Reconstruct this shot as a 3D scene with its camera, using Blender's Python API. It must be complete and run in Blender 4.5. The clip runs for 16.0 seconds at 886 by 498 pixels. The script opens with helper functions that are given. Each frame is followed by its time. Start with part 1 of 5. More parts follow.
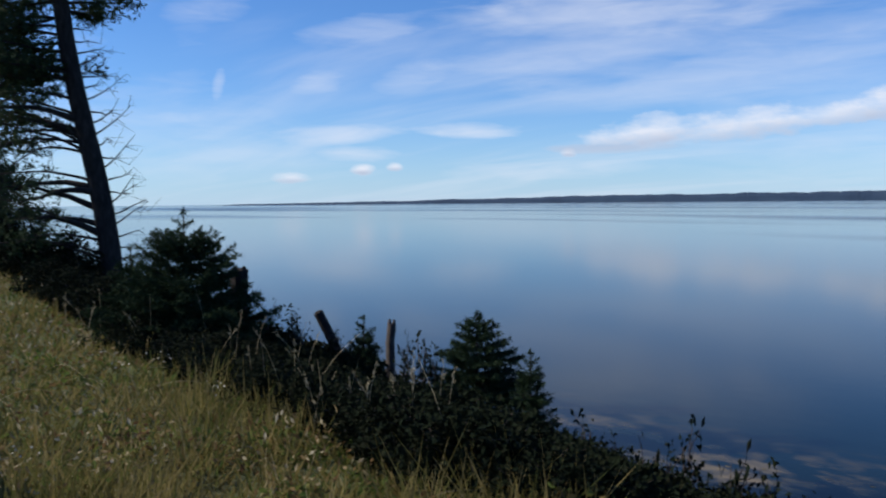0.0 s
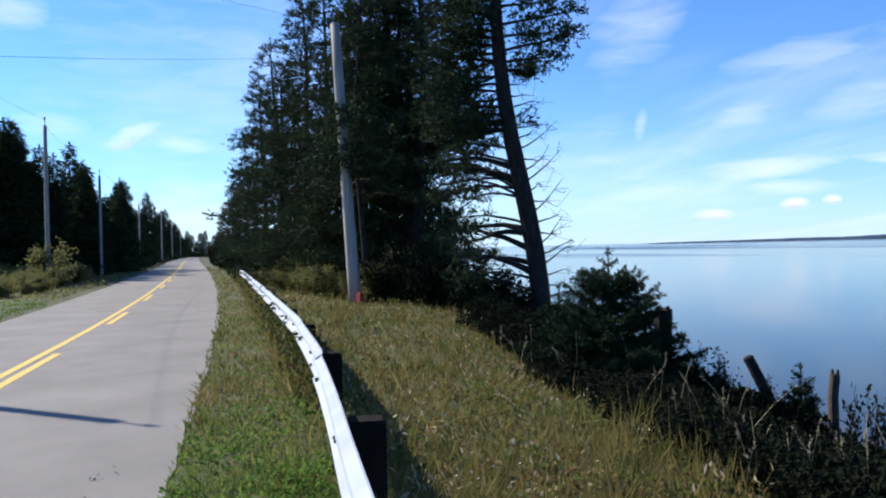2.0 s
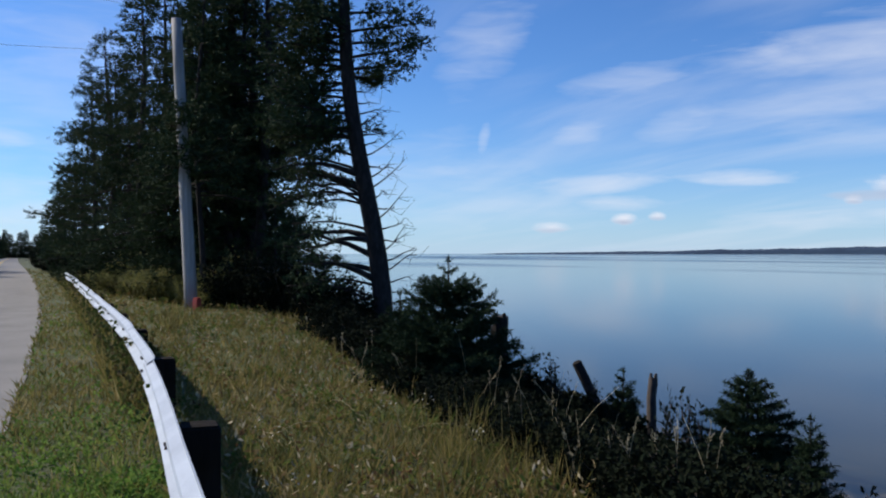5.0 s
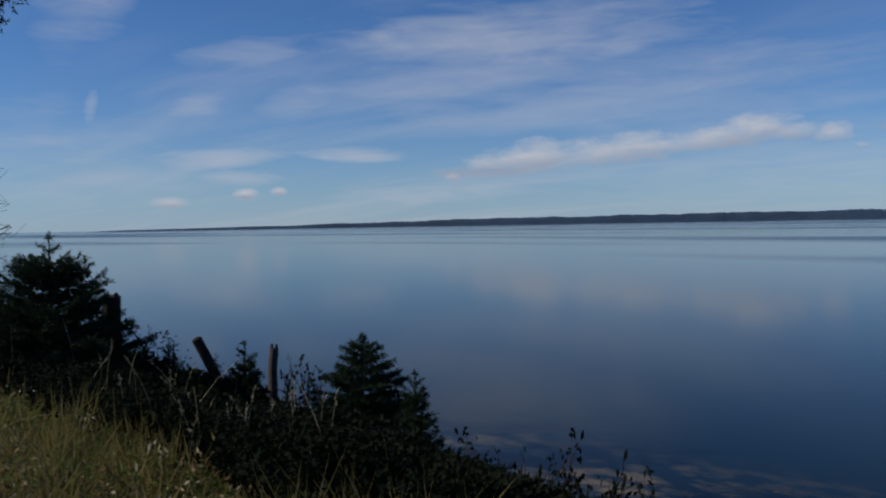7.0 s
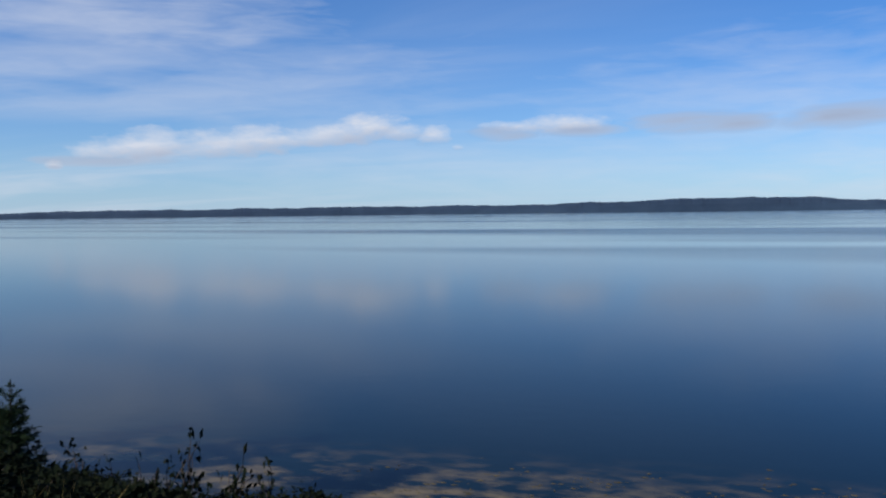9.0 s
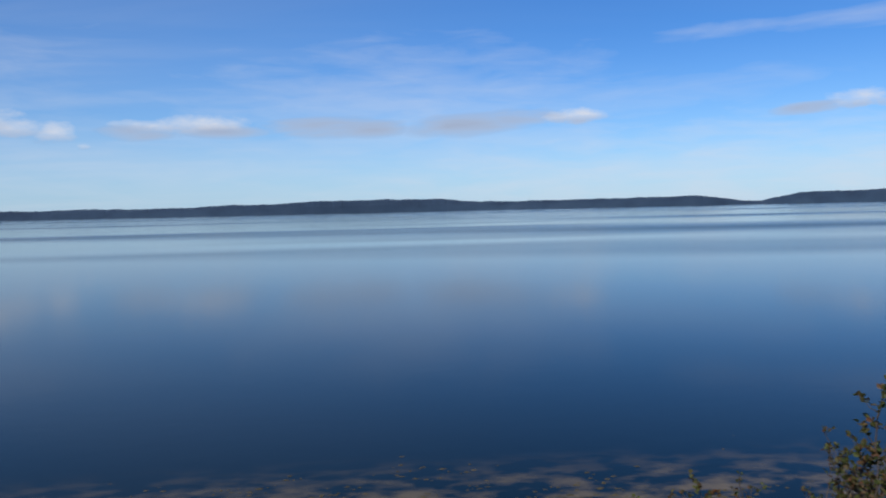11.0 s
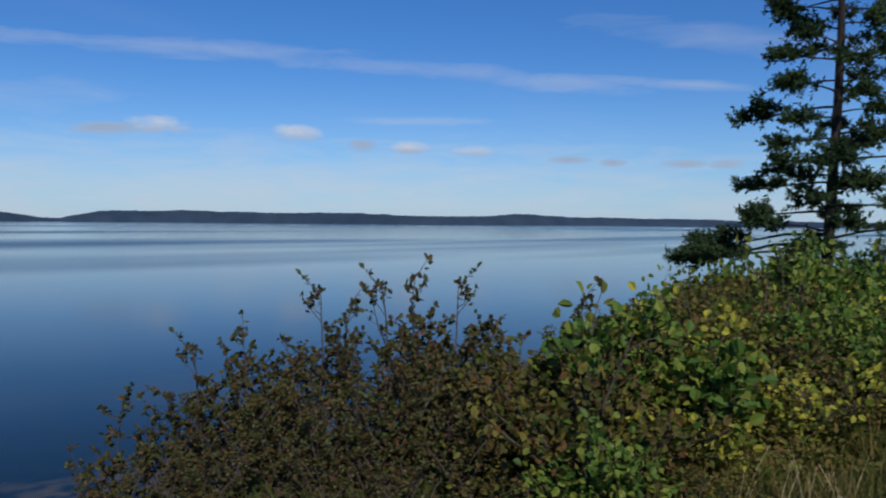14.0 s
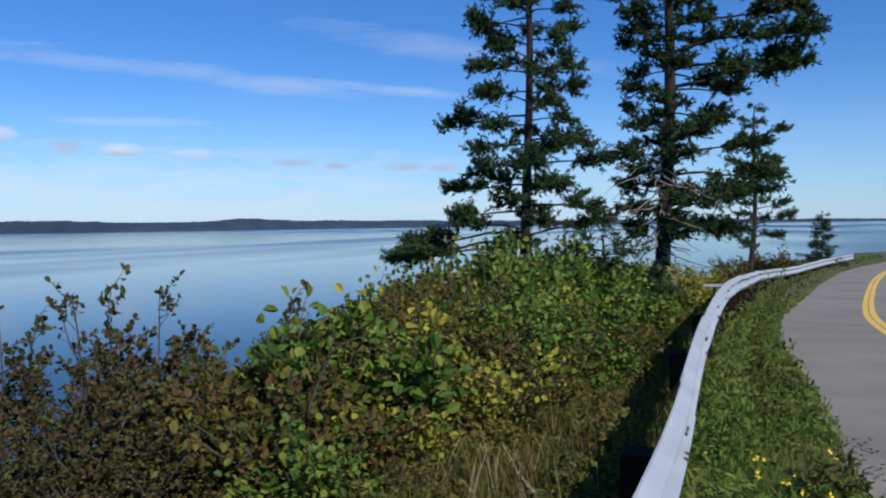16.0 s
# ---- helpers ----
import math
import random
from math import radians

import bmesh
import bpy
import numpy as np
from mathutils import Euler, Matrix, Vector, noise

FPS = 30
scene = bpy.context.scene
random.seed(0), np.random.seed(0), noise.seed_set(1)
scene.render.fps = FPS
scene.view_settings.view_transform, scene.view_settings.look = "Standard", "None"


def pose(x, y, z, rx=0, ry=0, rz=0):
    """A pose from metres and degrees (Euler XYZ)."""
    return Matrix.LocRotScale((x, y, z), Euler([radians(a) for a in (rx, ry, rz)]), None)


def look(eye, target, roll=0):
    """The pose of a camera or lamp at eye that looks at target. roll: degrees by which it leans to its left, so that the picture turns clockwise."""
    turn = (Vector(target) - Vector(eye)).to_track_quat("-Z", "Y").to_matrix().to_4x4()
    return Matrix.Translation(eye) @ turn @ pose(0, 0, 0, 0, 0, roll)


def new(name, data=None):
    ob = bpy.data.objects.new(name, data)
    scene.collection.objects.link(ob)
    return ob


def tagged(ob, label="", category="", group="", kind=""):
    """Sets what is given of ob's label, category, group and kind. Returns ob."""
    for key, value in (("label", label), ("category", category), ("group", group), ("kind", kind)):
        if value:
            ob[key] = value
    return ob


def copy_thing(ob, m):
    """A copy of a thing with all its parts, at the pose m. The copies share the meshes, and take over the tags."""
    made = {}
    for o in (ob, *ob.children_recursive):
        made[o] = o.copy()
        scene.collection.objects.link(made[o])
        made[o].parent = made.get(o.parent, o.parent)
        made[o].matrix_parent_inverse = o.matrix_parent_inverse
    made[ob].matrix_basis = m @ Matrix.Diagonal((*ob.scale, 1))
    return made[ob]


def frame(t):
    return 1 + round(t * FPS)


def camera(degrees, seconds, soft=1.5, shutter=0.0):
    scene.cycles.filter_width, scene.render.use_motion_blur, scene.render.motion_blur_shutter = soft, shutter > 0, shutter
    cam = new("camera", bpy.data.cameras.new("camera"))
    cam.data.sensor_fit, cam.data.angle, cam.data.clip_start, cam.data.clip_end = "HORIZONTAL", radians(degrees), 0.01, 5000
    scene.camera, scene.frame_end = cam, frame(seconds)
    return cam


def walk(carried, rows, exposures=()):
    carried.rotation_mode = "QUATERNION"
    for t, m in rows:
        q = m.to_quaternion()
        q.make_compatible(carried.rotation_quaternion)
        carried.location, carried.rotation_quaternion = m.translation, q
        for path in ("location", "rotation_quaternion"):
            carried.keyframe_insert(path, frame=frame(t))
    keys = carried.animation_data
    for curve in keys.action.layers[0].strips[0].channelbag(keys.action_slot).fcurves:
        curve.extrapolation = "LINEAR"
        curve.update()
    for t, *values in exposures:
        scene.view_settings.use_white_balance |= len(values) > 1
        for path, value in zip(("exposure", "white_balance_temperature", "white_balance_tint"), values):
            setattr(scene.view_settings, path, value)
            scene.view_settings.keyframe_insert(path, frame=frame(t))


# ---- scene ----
cam = camera(55.83, 16.0, soft=2.0, shutter=0.2)
PATH = [
    (0.0, pose(-0.111, 0.380, 1.558, 86.77, 0.51, 13.05)),
    (0.5, pose(-0.130, 0.414, 1.559, 88.11, 0.56, 21.18)),
    (1.0, pose(-0.159, 0.472, 1.562, 88.76, 1.21, 30.49)),
    (1.5, pose(-0.174, 0.476, 1.562, 89.80, 1.25, 37.53)),
    (2.0, pose(-0.187, 0.472, 1.566, 89.85, 1.30, 41.35)),
    (2.5, pose(-0.194, 0.473, 1.563, 90.26, 1.32, 43.44)),
    (3.0, pose(-0.194, 0.488, 1.566, 90.16, 1.21, 43.52)),
    (3.2, pose(-0.191, 0.482, 1.564, 90.02, 1.20, 43.03)),
    (5.3, pose(-0.132, 0.424, 1.545, 89.90, 0.51, 28.04)),
    (5.5, pose(-0.128, 0.417, 1.542, 89.53, 0.92, 26.17)),
    (6.0, pose(-0.114, 0.390, 1.539, 89.07, 0.85, 19.72)),
    (6.5, pose(-0.096, 0.390, 1.523, 88.66, 0.53, 11.94)),
    (7.0, pose(-0.071, 0.389, 1.527, 88.30, 0.99, 5.26)),
    (7.5, pose(-0.055, 0.386, 1.529, 87.83, 1.21, -0.50)),
    (8.0, pose(-0.055, 0.338, 1.541, 87.90, 0.92, -6.39)),
    (8.5, pose(-0.058, 0.299, 1.548, 87.67, 0.48, -13.03)),
    (9.0, pose(-0.059, 0.272, 1.552, 87.49, 0.66, -20.31)),
    (9.2, pose(-0.059, 0.277, 1.550, 87.47, 0.76, -23.04)),
    (11.3, pose(0.325, 0.318, 1.562, 87.12, 1.29, -48.62)),
    (11.5, pose(0.343, 0.300, 1.572, 86.98, 1.26, -51.57)),
    (12.0, pose(0.377, 0.219, 1.565, 86.71, 0.70, -57.94)),
    (12.5, pose(0.419, 0.173, 1.548, 86.73, 0.48, -65.78)),
    (13.0, pose(0.448, 0.089, 1.536, 86.92, -0.20, -75.39)),
    (13.5, pose(0.451, 0.044, 1.535, 86.92, -0.50, -83.02)),
    (14.0, pose(0.455, 0.005, 1.543, 88.20, -0.46, -89.85)),
    (14.5, pose(0.453, -0.035, 1.546, 88.36, 0.08, -95.47)),
    (15.0, pose(0.442, -0.085, 1.546, 88.44, 0.46, -99.79)),
    (15.5, pose(0.420, -0.108, 1.543, 87.99, 0.39, -103.97)),
    (16.0, pose(0.408, -0.142, 1.549, 88.36, 0.84, -108.45)),
]
walk(cam, PATH, [(0.0, 0.15), (1.0, 0.3), (2.0, 0.68), (3.2, 0.88), (5.3, 0.0), (6.0, -0.25), (7.0, -0.64), (7.5, -0.62), (8.0, -0.32), (9.0, -0.08), (11.5, -0.12), (12.5, -0.33), (14.5, -0.38), (15.5, -0.2), (16.0, 0.02)])

# ---- sky, sun ----
SUN_YAW, SUN_EL = 103.0, 38.0
world = bpy.data.worlds.new("sky")
scene.world = world
world.use_nodes = True
wt = world.node_tree
wt.nodes.clear()


def wmath(op, a, b=0.0, c=0.0):
    n = wt.nodes.new("ShaderNodeMath")
    n.operation = op
    for i, v in enumerate((a, b, c)):
        if isinstance(v, (int, float)):
            n.inputs[i].default_value = v
        else:
            wt.links.new(v, n.inputs[i])
    return n.outputs[0]


sky = wt.nodes.new("ShaderNodeTexSky")
sky.sky_type = "NISHITA"
sky.sun_disc = False
sky.sun_elevation, sky.sun_rotation = radians(SUN_EL), radians(-SUN_YAW)
sky.altitude, sky.air_density, sky.dust_density, sky.ozone_density = 10, 1.0, 0.15, 3.0
tc = wt.nodes.new("ShaderNodeTexCoord")
sep = wt.nodes.new("ShaderNodeSeparateXYZ")
wt.links.new(tc.outputs["Generated"], sep.inputs[0])
dx, dy, dz = sep.outputs
deg = 57.29578
az = wmath("MULTIPLY", wmath("ARCTAN2", wmath("MULTIPLY", dx, -1.0), dy), deg)
el = wmath("MULTIPLY", wmath("ARCSINE", dz), deg)
# high thin streaks, on a sheet far overhead
lift = wmath("ADD", wmath("MAXIMUM", dz, 0.0), 0.10)
flat = wt.nodes.new("ShaderNodeCombineXYZ")
wt.links.new(wmath("DIVIDE", dx, lift), flat.inputs[0])
wt.links.new(wmath("DIVIDE", dy, lift), flat.inputs[1])
turn = wt.nodes.new("ShaderNodeMapping")
turn.vector_type = "TEXTURE"
turn.inputs["Rotation"].default_value = (0, 0, radians(-35))
turn.inputs["Scale"].default_value = (3.6, 1.0, 1)
wt.links.new(flat.outputs[0], turn.inputs[0])
streak = wt.nodes.new("ShaderNodeTexNoise")
streak.inputs["Scale"].default_value, streak.inputs["Detail"].default_value = 1.1, 7
streak.inputs["Roughness"].default_value, streak.inputs["Distortion"].default_value = 0.52, 0.5
wt.links.new(turn.outputs[0], streak.inputs["Vector"])
veil = wt.nodes.new("ShaderNodeMapRange")
veil.interpolation_type = "SMOOTHSTEP"
for i, v in ((1, 0.42), (2, 0.74), (3, 0.0), (4, 0.35)):
    veil.inputs[i].default_value = v
wt.links.new(streak.outputs["Fac"], veil.inputs[0])
# clouds, each (yaw, elevation, half width, half height, strength, slant), in degrees
CUMULUS = [(-.8, 4.5, 5.0, 1.0, 1, -.1), (-6, 4.6, 7.5, .8, .9, -.1), (-12, 5.2, 6.5, .8, .9, -.1), (-8.4, 5.0, 3.0, 1.0, 1, -.06), (-14.6, 5.7, 3.4, 1.0, 1, -.13), (-17.6, 5.5, 2.0, .6, .9, 0), (-19.8, 5.2, 1.5, .7, .95, 0), (-25.2, 5.7, 2.4, .4, .85, 0), (-28.6, 5.9, 3.6, .7, 1, -.02), (4.5, 3.3, .6, .31, 1, 0), (-21.4, 4.4, .6, .25, .8, 0),
           (-53.6, 6.1, 2.4, .5, 1, 0), (-71, 6.2, 2.1, .55, 1, 0), (-79.9, 5.9, 1.9, .55, .95, 0), (-87.4, 5.1, 1.6, .42, 1, 0), (-91.9, 4.9, 1.6, .4, .95, 0), (18.5, 2.25, .9, .33, 1, 0), (16.3, 2.4, .6, .27, 1, 0), (23.3, 1.7, 1.3, .35, .85, 0), (61.5, 7.6, 1.7, .7, .8, -.4)]
GREY = [(1.5, 3.5, 3.5, .31, .7, 0), (-24.3, 5.3, 2.0, .4, .7, 0), (-30.5, 5.4, 2.6, .35, .7, 0), (-36.7, 5.7, 4.2, .56, .7, -.02), (-46.3, 5.7, 3.6, .62, .7, -.05), (-49.6, 6.0, 2.6, .56, .7, -.03), (-39.6, 5.6, 2.2, .5, .7, 0), (-68, 5.8, 1.9, .3, .7, -.05), (-84.3, 5.15, .9, .36, .7, 0), (-98.4, 4.3, 1.3, .23, .7, 0), (-101.3, 4.1, .8, .23, .7, 0), (-105.8, 4.0, 1.3, .23, .7, 0), (-108.7, 3.9, 1.1, .23, .7, 0)]
BANDS = [(20.4, 4.5, 5.0, .58, .75, 0), (11.2, 4.8, 3.5, .47, .75, 0), (18.6, 3.4, 2.7, .47, .65, 0), (6, 2.1, 7.0, .5, .5, -.02), (30.8, 5.6, 2.8, .42, .45, 0), (58.3, 6.9, 1.9, .7, .6, 0), (66.1, 8.1, 2.7, .78, .5, 0), (68.8, 14.7, 2.2, 1.1, .6, 0), (27.9, 7.6, .45, .8, .55, -1.0), (-62.7, 10.9, 4.7, .5, .42, -.04), (-74, 11.1, 9.7, .55, .42, -.02), (-87, 10.4, 9.5, .55, .42, .05), (-96, 9.6, 8, .55, .42, .11), (-105.4, 9.1, 5.8, .35, .45, .1), (-88, 6.85, 4.6, .28, .5, 0)]
VEILS = [(-78, 1.4, 46, 3.6, .62, 0), (14.7, 8.5, 2.7, .85, .4, -.2), (18.5, 11.3, 4.0, .9, .42, -.1), (8.9, 12.6, 1.8, .6, .55, 0), (0, 12.4, 13, 1.9, .6, 0), (21.4, 8.0, 1.9, .7, .45, -.2), (27.8, 14, 3.1, 2.3, .4, -.6), (-4, 9.4, 17, 2.4, .38, -.02), (-43, 6.5, 15, 4, .4, 0), (58.3, 2.2, 6, 2.4, .5, 0), (-58.8, 7.3, 11.6, .95, .3, -.06), (-109, 11.7, 11.6, .8, .28, .15), (36, 4.5, 13, 3, .3, 0), (-26, 3.2, 26, 2.6, .32, 0), (52, 10, 15, 5, .3, 0), (-10, 7.2, 14, 1.4, .3, -.03)]
CLOUDS = CUMULUS + GREY + BANDS + VEILS
wob = wt.nodes.new("ShaderNodeTexNoise")
wob.inputs["Scale"].default_value, wob.inputs["Detail"].default_value = 26.0, 5
wob.inputs["Roughness"].default_value = 0.6
stretch = wt.nodes.new("ShaderNodeMapping")
stretch.inputs["Scale"].default_value = (1, 1, 2.4)
wt.links.new(tc.outputs["Generated"], stretch.inputs[0])
wt.links.new(stretch.outputs[0], wob.inputs["Vector"])
puff = wmath("MULTIPLY", wmath("SUBTRACT", wob.outputs["Fac"], 0.5), 2.1)
comb = wt.nodes.new("ShaderNodeTexNoise")
comb.inputs["Scale"].default_value, comb.inputs["Detail"].default_value = 11.0, 6
comb.inputs["Roughness"].default_value, comb.inputs["Distortion"].default_value = 0.55, 0.4
long_ = wt.nodes.new("ShaderNodeMapping")
long_.inputs["Scale"].default_value = (1, 1, 5.5)
wt.links.new(tc.outputs["Generated"], long_.inputs[0])
wt.links.new(long_.outputs[0], comb.inputs["Vector"])
wisp = wmath("MULTIPLY", wmath("SUBTRACT", comb.outputs["Fac"], 0.5), 2.6)
total, under = None, None
for a0, e0, w0, h0, s0, k0 in CLOUDS:
    firm = (a0, e0, w0, h0, s0, k0) in CUMULUS
    if firm:
        w0, h0 = w0 * 1.15, h0 * 1.3
    else:
        w0, h0 = w0 * 1.3, h0 * 1.5
    u = wmath("DIVIDE", wmath("SUBTRACT", az, float(a0)), float(w0))
    v = wmath("DIVIDE", wmath("SUBTRACT", wmath("SUBTRACT", el, float(e0)), wmath("MULTIPLY", wmath("SUBTRACT", az, float(a0)), float(k0))), float(h0))
    body = wmath("SUBTRACT", .8 if firm else .9 if s0 == .7 else .7, wmath("ADD", wmath("MULTIPLY", u, u), wmath("MULTIPLY", v, v)))
    body = wmath("ADD", body, puff if firm else wmath("MULTIPLY", wisp, .75))
    one = wmath("MULTIPLY", wmath("MINIMUM", wmath("MAXIMUM", wmath("MULTIPLY", body, 1.0 if firm else .8), 0.0), 1.0), float(s0))
    total = one if total is None else wmath("MAXIMUM", total, one)
    if firm or s0 == .7:
        shade = wmath("MULTIPLY", one, 1.35) if s0 == .7 else wmath("MULTIPLY", one, wmath("MINIMUM", wmath("MAXIMUM", wmath("ADD", wmath("MULTIPLY", v, -1.6), .05), 0.0), 1.0))
        under = shade if under is None else wmath("MAXIMUM", under, shade)
low_haze = wmath("MULTIPLY", wmath("POWER", wmath("SUBTRACT", 1.0, wmath("MINIMUM", wmath("MAXIMUM", dz, 0.0), 1.0)), 13.0), 0.50)
cloud_white = wt.nodes.new("ShaderNodeRGB")
cloud_white.outputs[0].default_value = (7.2, 7.6, 8.6, 1)
cloud_grey = wt.nodes.new("ShaderNodeRGB")
cloud_grey.outputs[0].default_value = (3.2, 3.9, 5.5, 1)
haze_white = wt.nodes.new("ShaderNodeRGB")
haze_white.outputs[0].default_value = (5.4, 6.9, 9.4, 1)


def wmix(fac, a, b):
    n = wt.nodes.new("ShaderNodeMix")
    n.data_type = "RGBA"
    wt.links.new(fac, n.inputs[0])
    wt.links.new(a, n.inputs[6])
    wt.links.new(b, n.inputs[7])
    return n.outputs[2]


deep = wt.nodes.new("ShaderNodeMix")
deep.data_type, deep.blend_type = "RGBA", "MULTIPLY"
deep.inputs[0].default_value = 1.0
deep.inputs[7].default_value = (0.50, 0.82, 1.27, 1)
wt.links.new(sky.outputs[0], deep.inputs[6])
# the sky deepens with height in the quarter away from the sun
high = wt.nodes.new("ShaderNodeMapRange")
away = wt.nodes.new("ShaderNodeMapRange")
for n, src, lo, hi, top in ((high, el, 2.0, 12.0, .9), (away, az, -22.0, -60.0, 1.0)):
    n.interpolation_type = "SMOOTHSTEP"
    n.inputs[1].default_value, n.inputs[2].default_value, n.inputs[4].default_value = lo, hi, top
    wt.links.new(src, n.inputs[0])
deeper = wt.nodes.new("ShaderNodeMix")
deeper.data_type, deeper.blend_type = "RGBA", "MULTIPLY"
deeper.inputs[7].default_value = (.56, .80, .92, 1)
wt.links.new(deep.outputs[2], deeper.inputs[6])
wt.links.new(wmath("MULTIPLY", high.outputs[0], away.outputs[0]), deeper.inputs[0])
c = wmix(low_haze, deeper.outputs[2], haze_white.outputs[0])
bay = wmath("MULTIPLY", wmath("SUBTRACT", az, 8.0), 1 / 30)
veiled = wmath("ADD", wmath("MULTIPLY", wmath("EXPONENT", wmath("MULTIPLY", wmath("MULTIPLY", bay, bay), -1.0)), .9), .1)
c = wmix(wmath("MULTIPLY", veil.outputs[0], veiled), c, cloud_white.outputs[0])
c = wmix(wmath("MULTIPLY", total, 0.92), c, cloud_white.outputs[0])
c = wmix(wmath("MULTIPLY", under, 0.75), c, cloud_grey.outputs[0])
bg = wt.nodes.new("ShaderNodeBackground")
bg.inputs["Strength"].default_value = 0.1
wt.links.new(c, bg.inputs["Color"])
wout = wt.nodes.new("ShaderNodeOutputWorld")
wt.links.new(bg.outputs[0], wout.inputs[0])

sun = new("sun", bpy.data.lights.new("sun", "SUN"))
sun.data.energy, sun.data.angle, sun.data.color = 4.6, radians(0.5), (1.0, 0.93, 0.82)
sun_way = Vector((-math.sin(radians(SUN_YAW)) * math.cos(radians(SUN_EL)), math.cos(radians(SUN_YAW)) * math.cos(radians(SUN_EL)), math.sin(radians(SUN_EL))))
sun.matrix_world = look(sun_way * 100, (0, 0, 0))

# ---- materials ----
def material(name, colors, scale=4.0, detail=6, rough=0.8, bump=0.0, bump_scale=40.0, island=0.0, metal=0.0, spread=(0.3, 0.7), sheer=0.0, squash=(1, 1, 1), spec=0.5, fine=0.25):
    """Colours along a ramp, picked by noise of two sizes and, by island, piece by piece."""
    m = bpy.data.materials.new(name)
    m.use_nodes = True
    t = m.node_tree
    b = t.nodes["Principled BSDF"]
    co = t.nodes.new("ShaderNodeTexCoord")
    mp = t.nodes.new("ShaderNodeMapping")
    mp.inputs["Scale"].default_value = squash
    t.links.new(co.outputs["Object"], mp.inputs[0])
    big = t.nodes.new("ShaderNodeTexNoise")
    big.inputs["Scale"].default_value, big.inputs["Detail"].default_value = scale, detail
    t.links.new(mp.outputs[0], big.inputs["Vector"])
    small = t.nodes.new("ShaderNodeTexNoise")
    small.inputs["Scale"].default_value, small.inputs["Detail"].default_value = bump_scale, 4
    t.links.new(mp.outputs[0], small.inputs["Vector"])

    def mth(op, x, y):
        n = t.nodes.new("ShaderNodeMath")
        n.operation = op
        for i, v in enumerate((x, y)):
            if isinstance(v, (int, float)):
                n.inputs[i].default_value = v
            else:
                t.links.new(v, n.inputs[i])
        return n.outputs[0]

    f = mth("ADD", mth("MULTIPLY", big.outputs["Fac"], 1 - fine), mth("MULTIPLY", small.outputs["Fac"], fine))
    mr = t.nodes.new("ShaderNodeMapRange")
    mr.inputs[1].default_value, mr.inputs[2].default_value = spread
    t.links.new(f, mr.inputs[0])
    f = mr.outputs[0]
    if island:
        g = t.nodes.new("ShaderNodeNewGeometry")
        f = mth("ADD", mth("MULTIPLY", f, 1 - island), mth("MULTIPLY", g.outputs["Random Per Island"], island))
    ramp = t.nodes.new("ShaderNodeValToRGB")
    while len(ramp.color_ramp.elements) < len(colors):
        ramp.color_ramp.elements.new(0.5)
    for i, (e, col) in enumerate(zip(ramp.color_ramp.elements, colors)):
        e.position = i / max(1, len(colors) - 1)
        e.color = (*col, 1)
    t.links.new(f, ramp.inputs[0])
    t.links.new(ramp.outputs[0], b.inputs["Base Color"])
    b.inputs["Roughness"].default_value, b.inputs["Metallic"].default_value = rough, metal
    b.inputs["Specular IOR Level"].default_value = spec
    if bump:
        bp = t.nodes.new("ShaderNodeBump")
        bp.inputs["Strength"].default_value, bp.inputs["Distance"].default_value = bump, 0.02
        t.links.new(small.outputs["Fac"], bp.inputs["Height"])
        t.links.new(bp.outputs[0], b.inputs["Normal"])
    if sheer:
        out = t.nodes["Material Output"]
        tr = t.nodes.new("ShaderNodeBsdfTranslucent")
        t.links.new(ramp.outputs[0], tr.inputs["Color"])
        mx = t.nodes.new("ShaderNodeMixShader")
        mx.inputs[0].default_value = sheer
        t.links.new(b.outputs[0], mx.inputs[1])
        t.links.new(tr.outputs[0], mx.inputs[2])
        t.links.new(mx.outputs[0], out.inputs[0])
    return m


M_SOIL = material("turf_soil", [(.045, .042, .018), (.07, .078, .026), (.075, .10, .028)], 1.2, 6, .95, .6, 60)
M_ROAD = material("worn_asphalt", [(.15, .138, .122), (.21, .194, .172), (.265, .246, .22)], .9, 8, .85, .35, 260, fine=.45)
M_YELLOW = material("yellow_road_paint", [(.30, .20, .05), (.62, .40, .07), (.72, .48, .09)], 9, 6, .7, .2, 160, spread=(.25, .5))
M_PAINT = material("white_rail_paint", [(.20, .22, .26), (.285, .315, .365), (.325, .36, .415), (.37, .41, .465)], 3, 6, .55, .06, 70, spread=(.2, .6))
M_RUST = material("rusted_bolt", [(.05, .04, .035), (.12, .08, .06)], 30, 3, .8)
M_DARKWOOD = material("creosoted_wood", [(.010, .008, .007), (.022, .018, .015)], 14, 5, 1.0, .5, 60, squash=(1, 1, .15), spec=.1)
M_POLE = material("weathered_pole_wood", [(.19, .165, .15), (.30, .28, .26), (.42, .395, .37)], 7, 6, .85, .5, 50, squash=(1, 1, .08))
M_BARK = material("grey_brown_bark", [(.013, .011, .010), (.027, .023, .021), (.048, .042, .038)], 9, 6, .95, .9, 26, squash=(1, 1, .35), spec=.2)
M_DEAD = material("bleached_dead_wood", [(.10, .09, .08), (.20, .18, .165), (.30, .275, .25)], 10, 5, .9, .4, 50)
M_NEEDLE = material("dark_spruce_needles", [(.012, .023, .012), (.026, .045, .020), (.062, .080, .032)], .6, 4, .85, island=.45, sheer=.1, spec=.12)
# The needles again, with sunlight, then shade, put into their colour.
M_NEEDLE_LIT = material("sunlit_spruce_needles", [(.012, .028, .014), (.032, .060, .026), (.085, .115, .040)], 1.2, 4, .9, island=.5, sheer=.12, spec=.1)
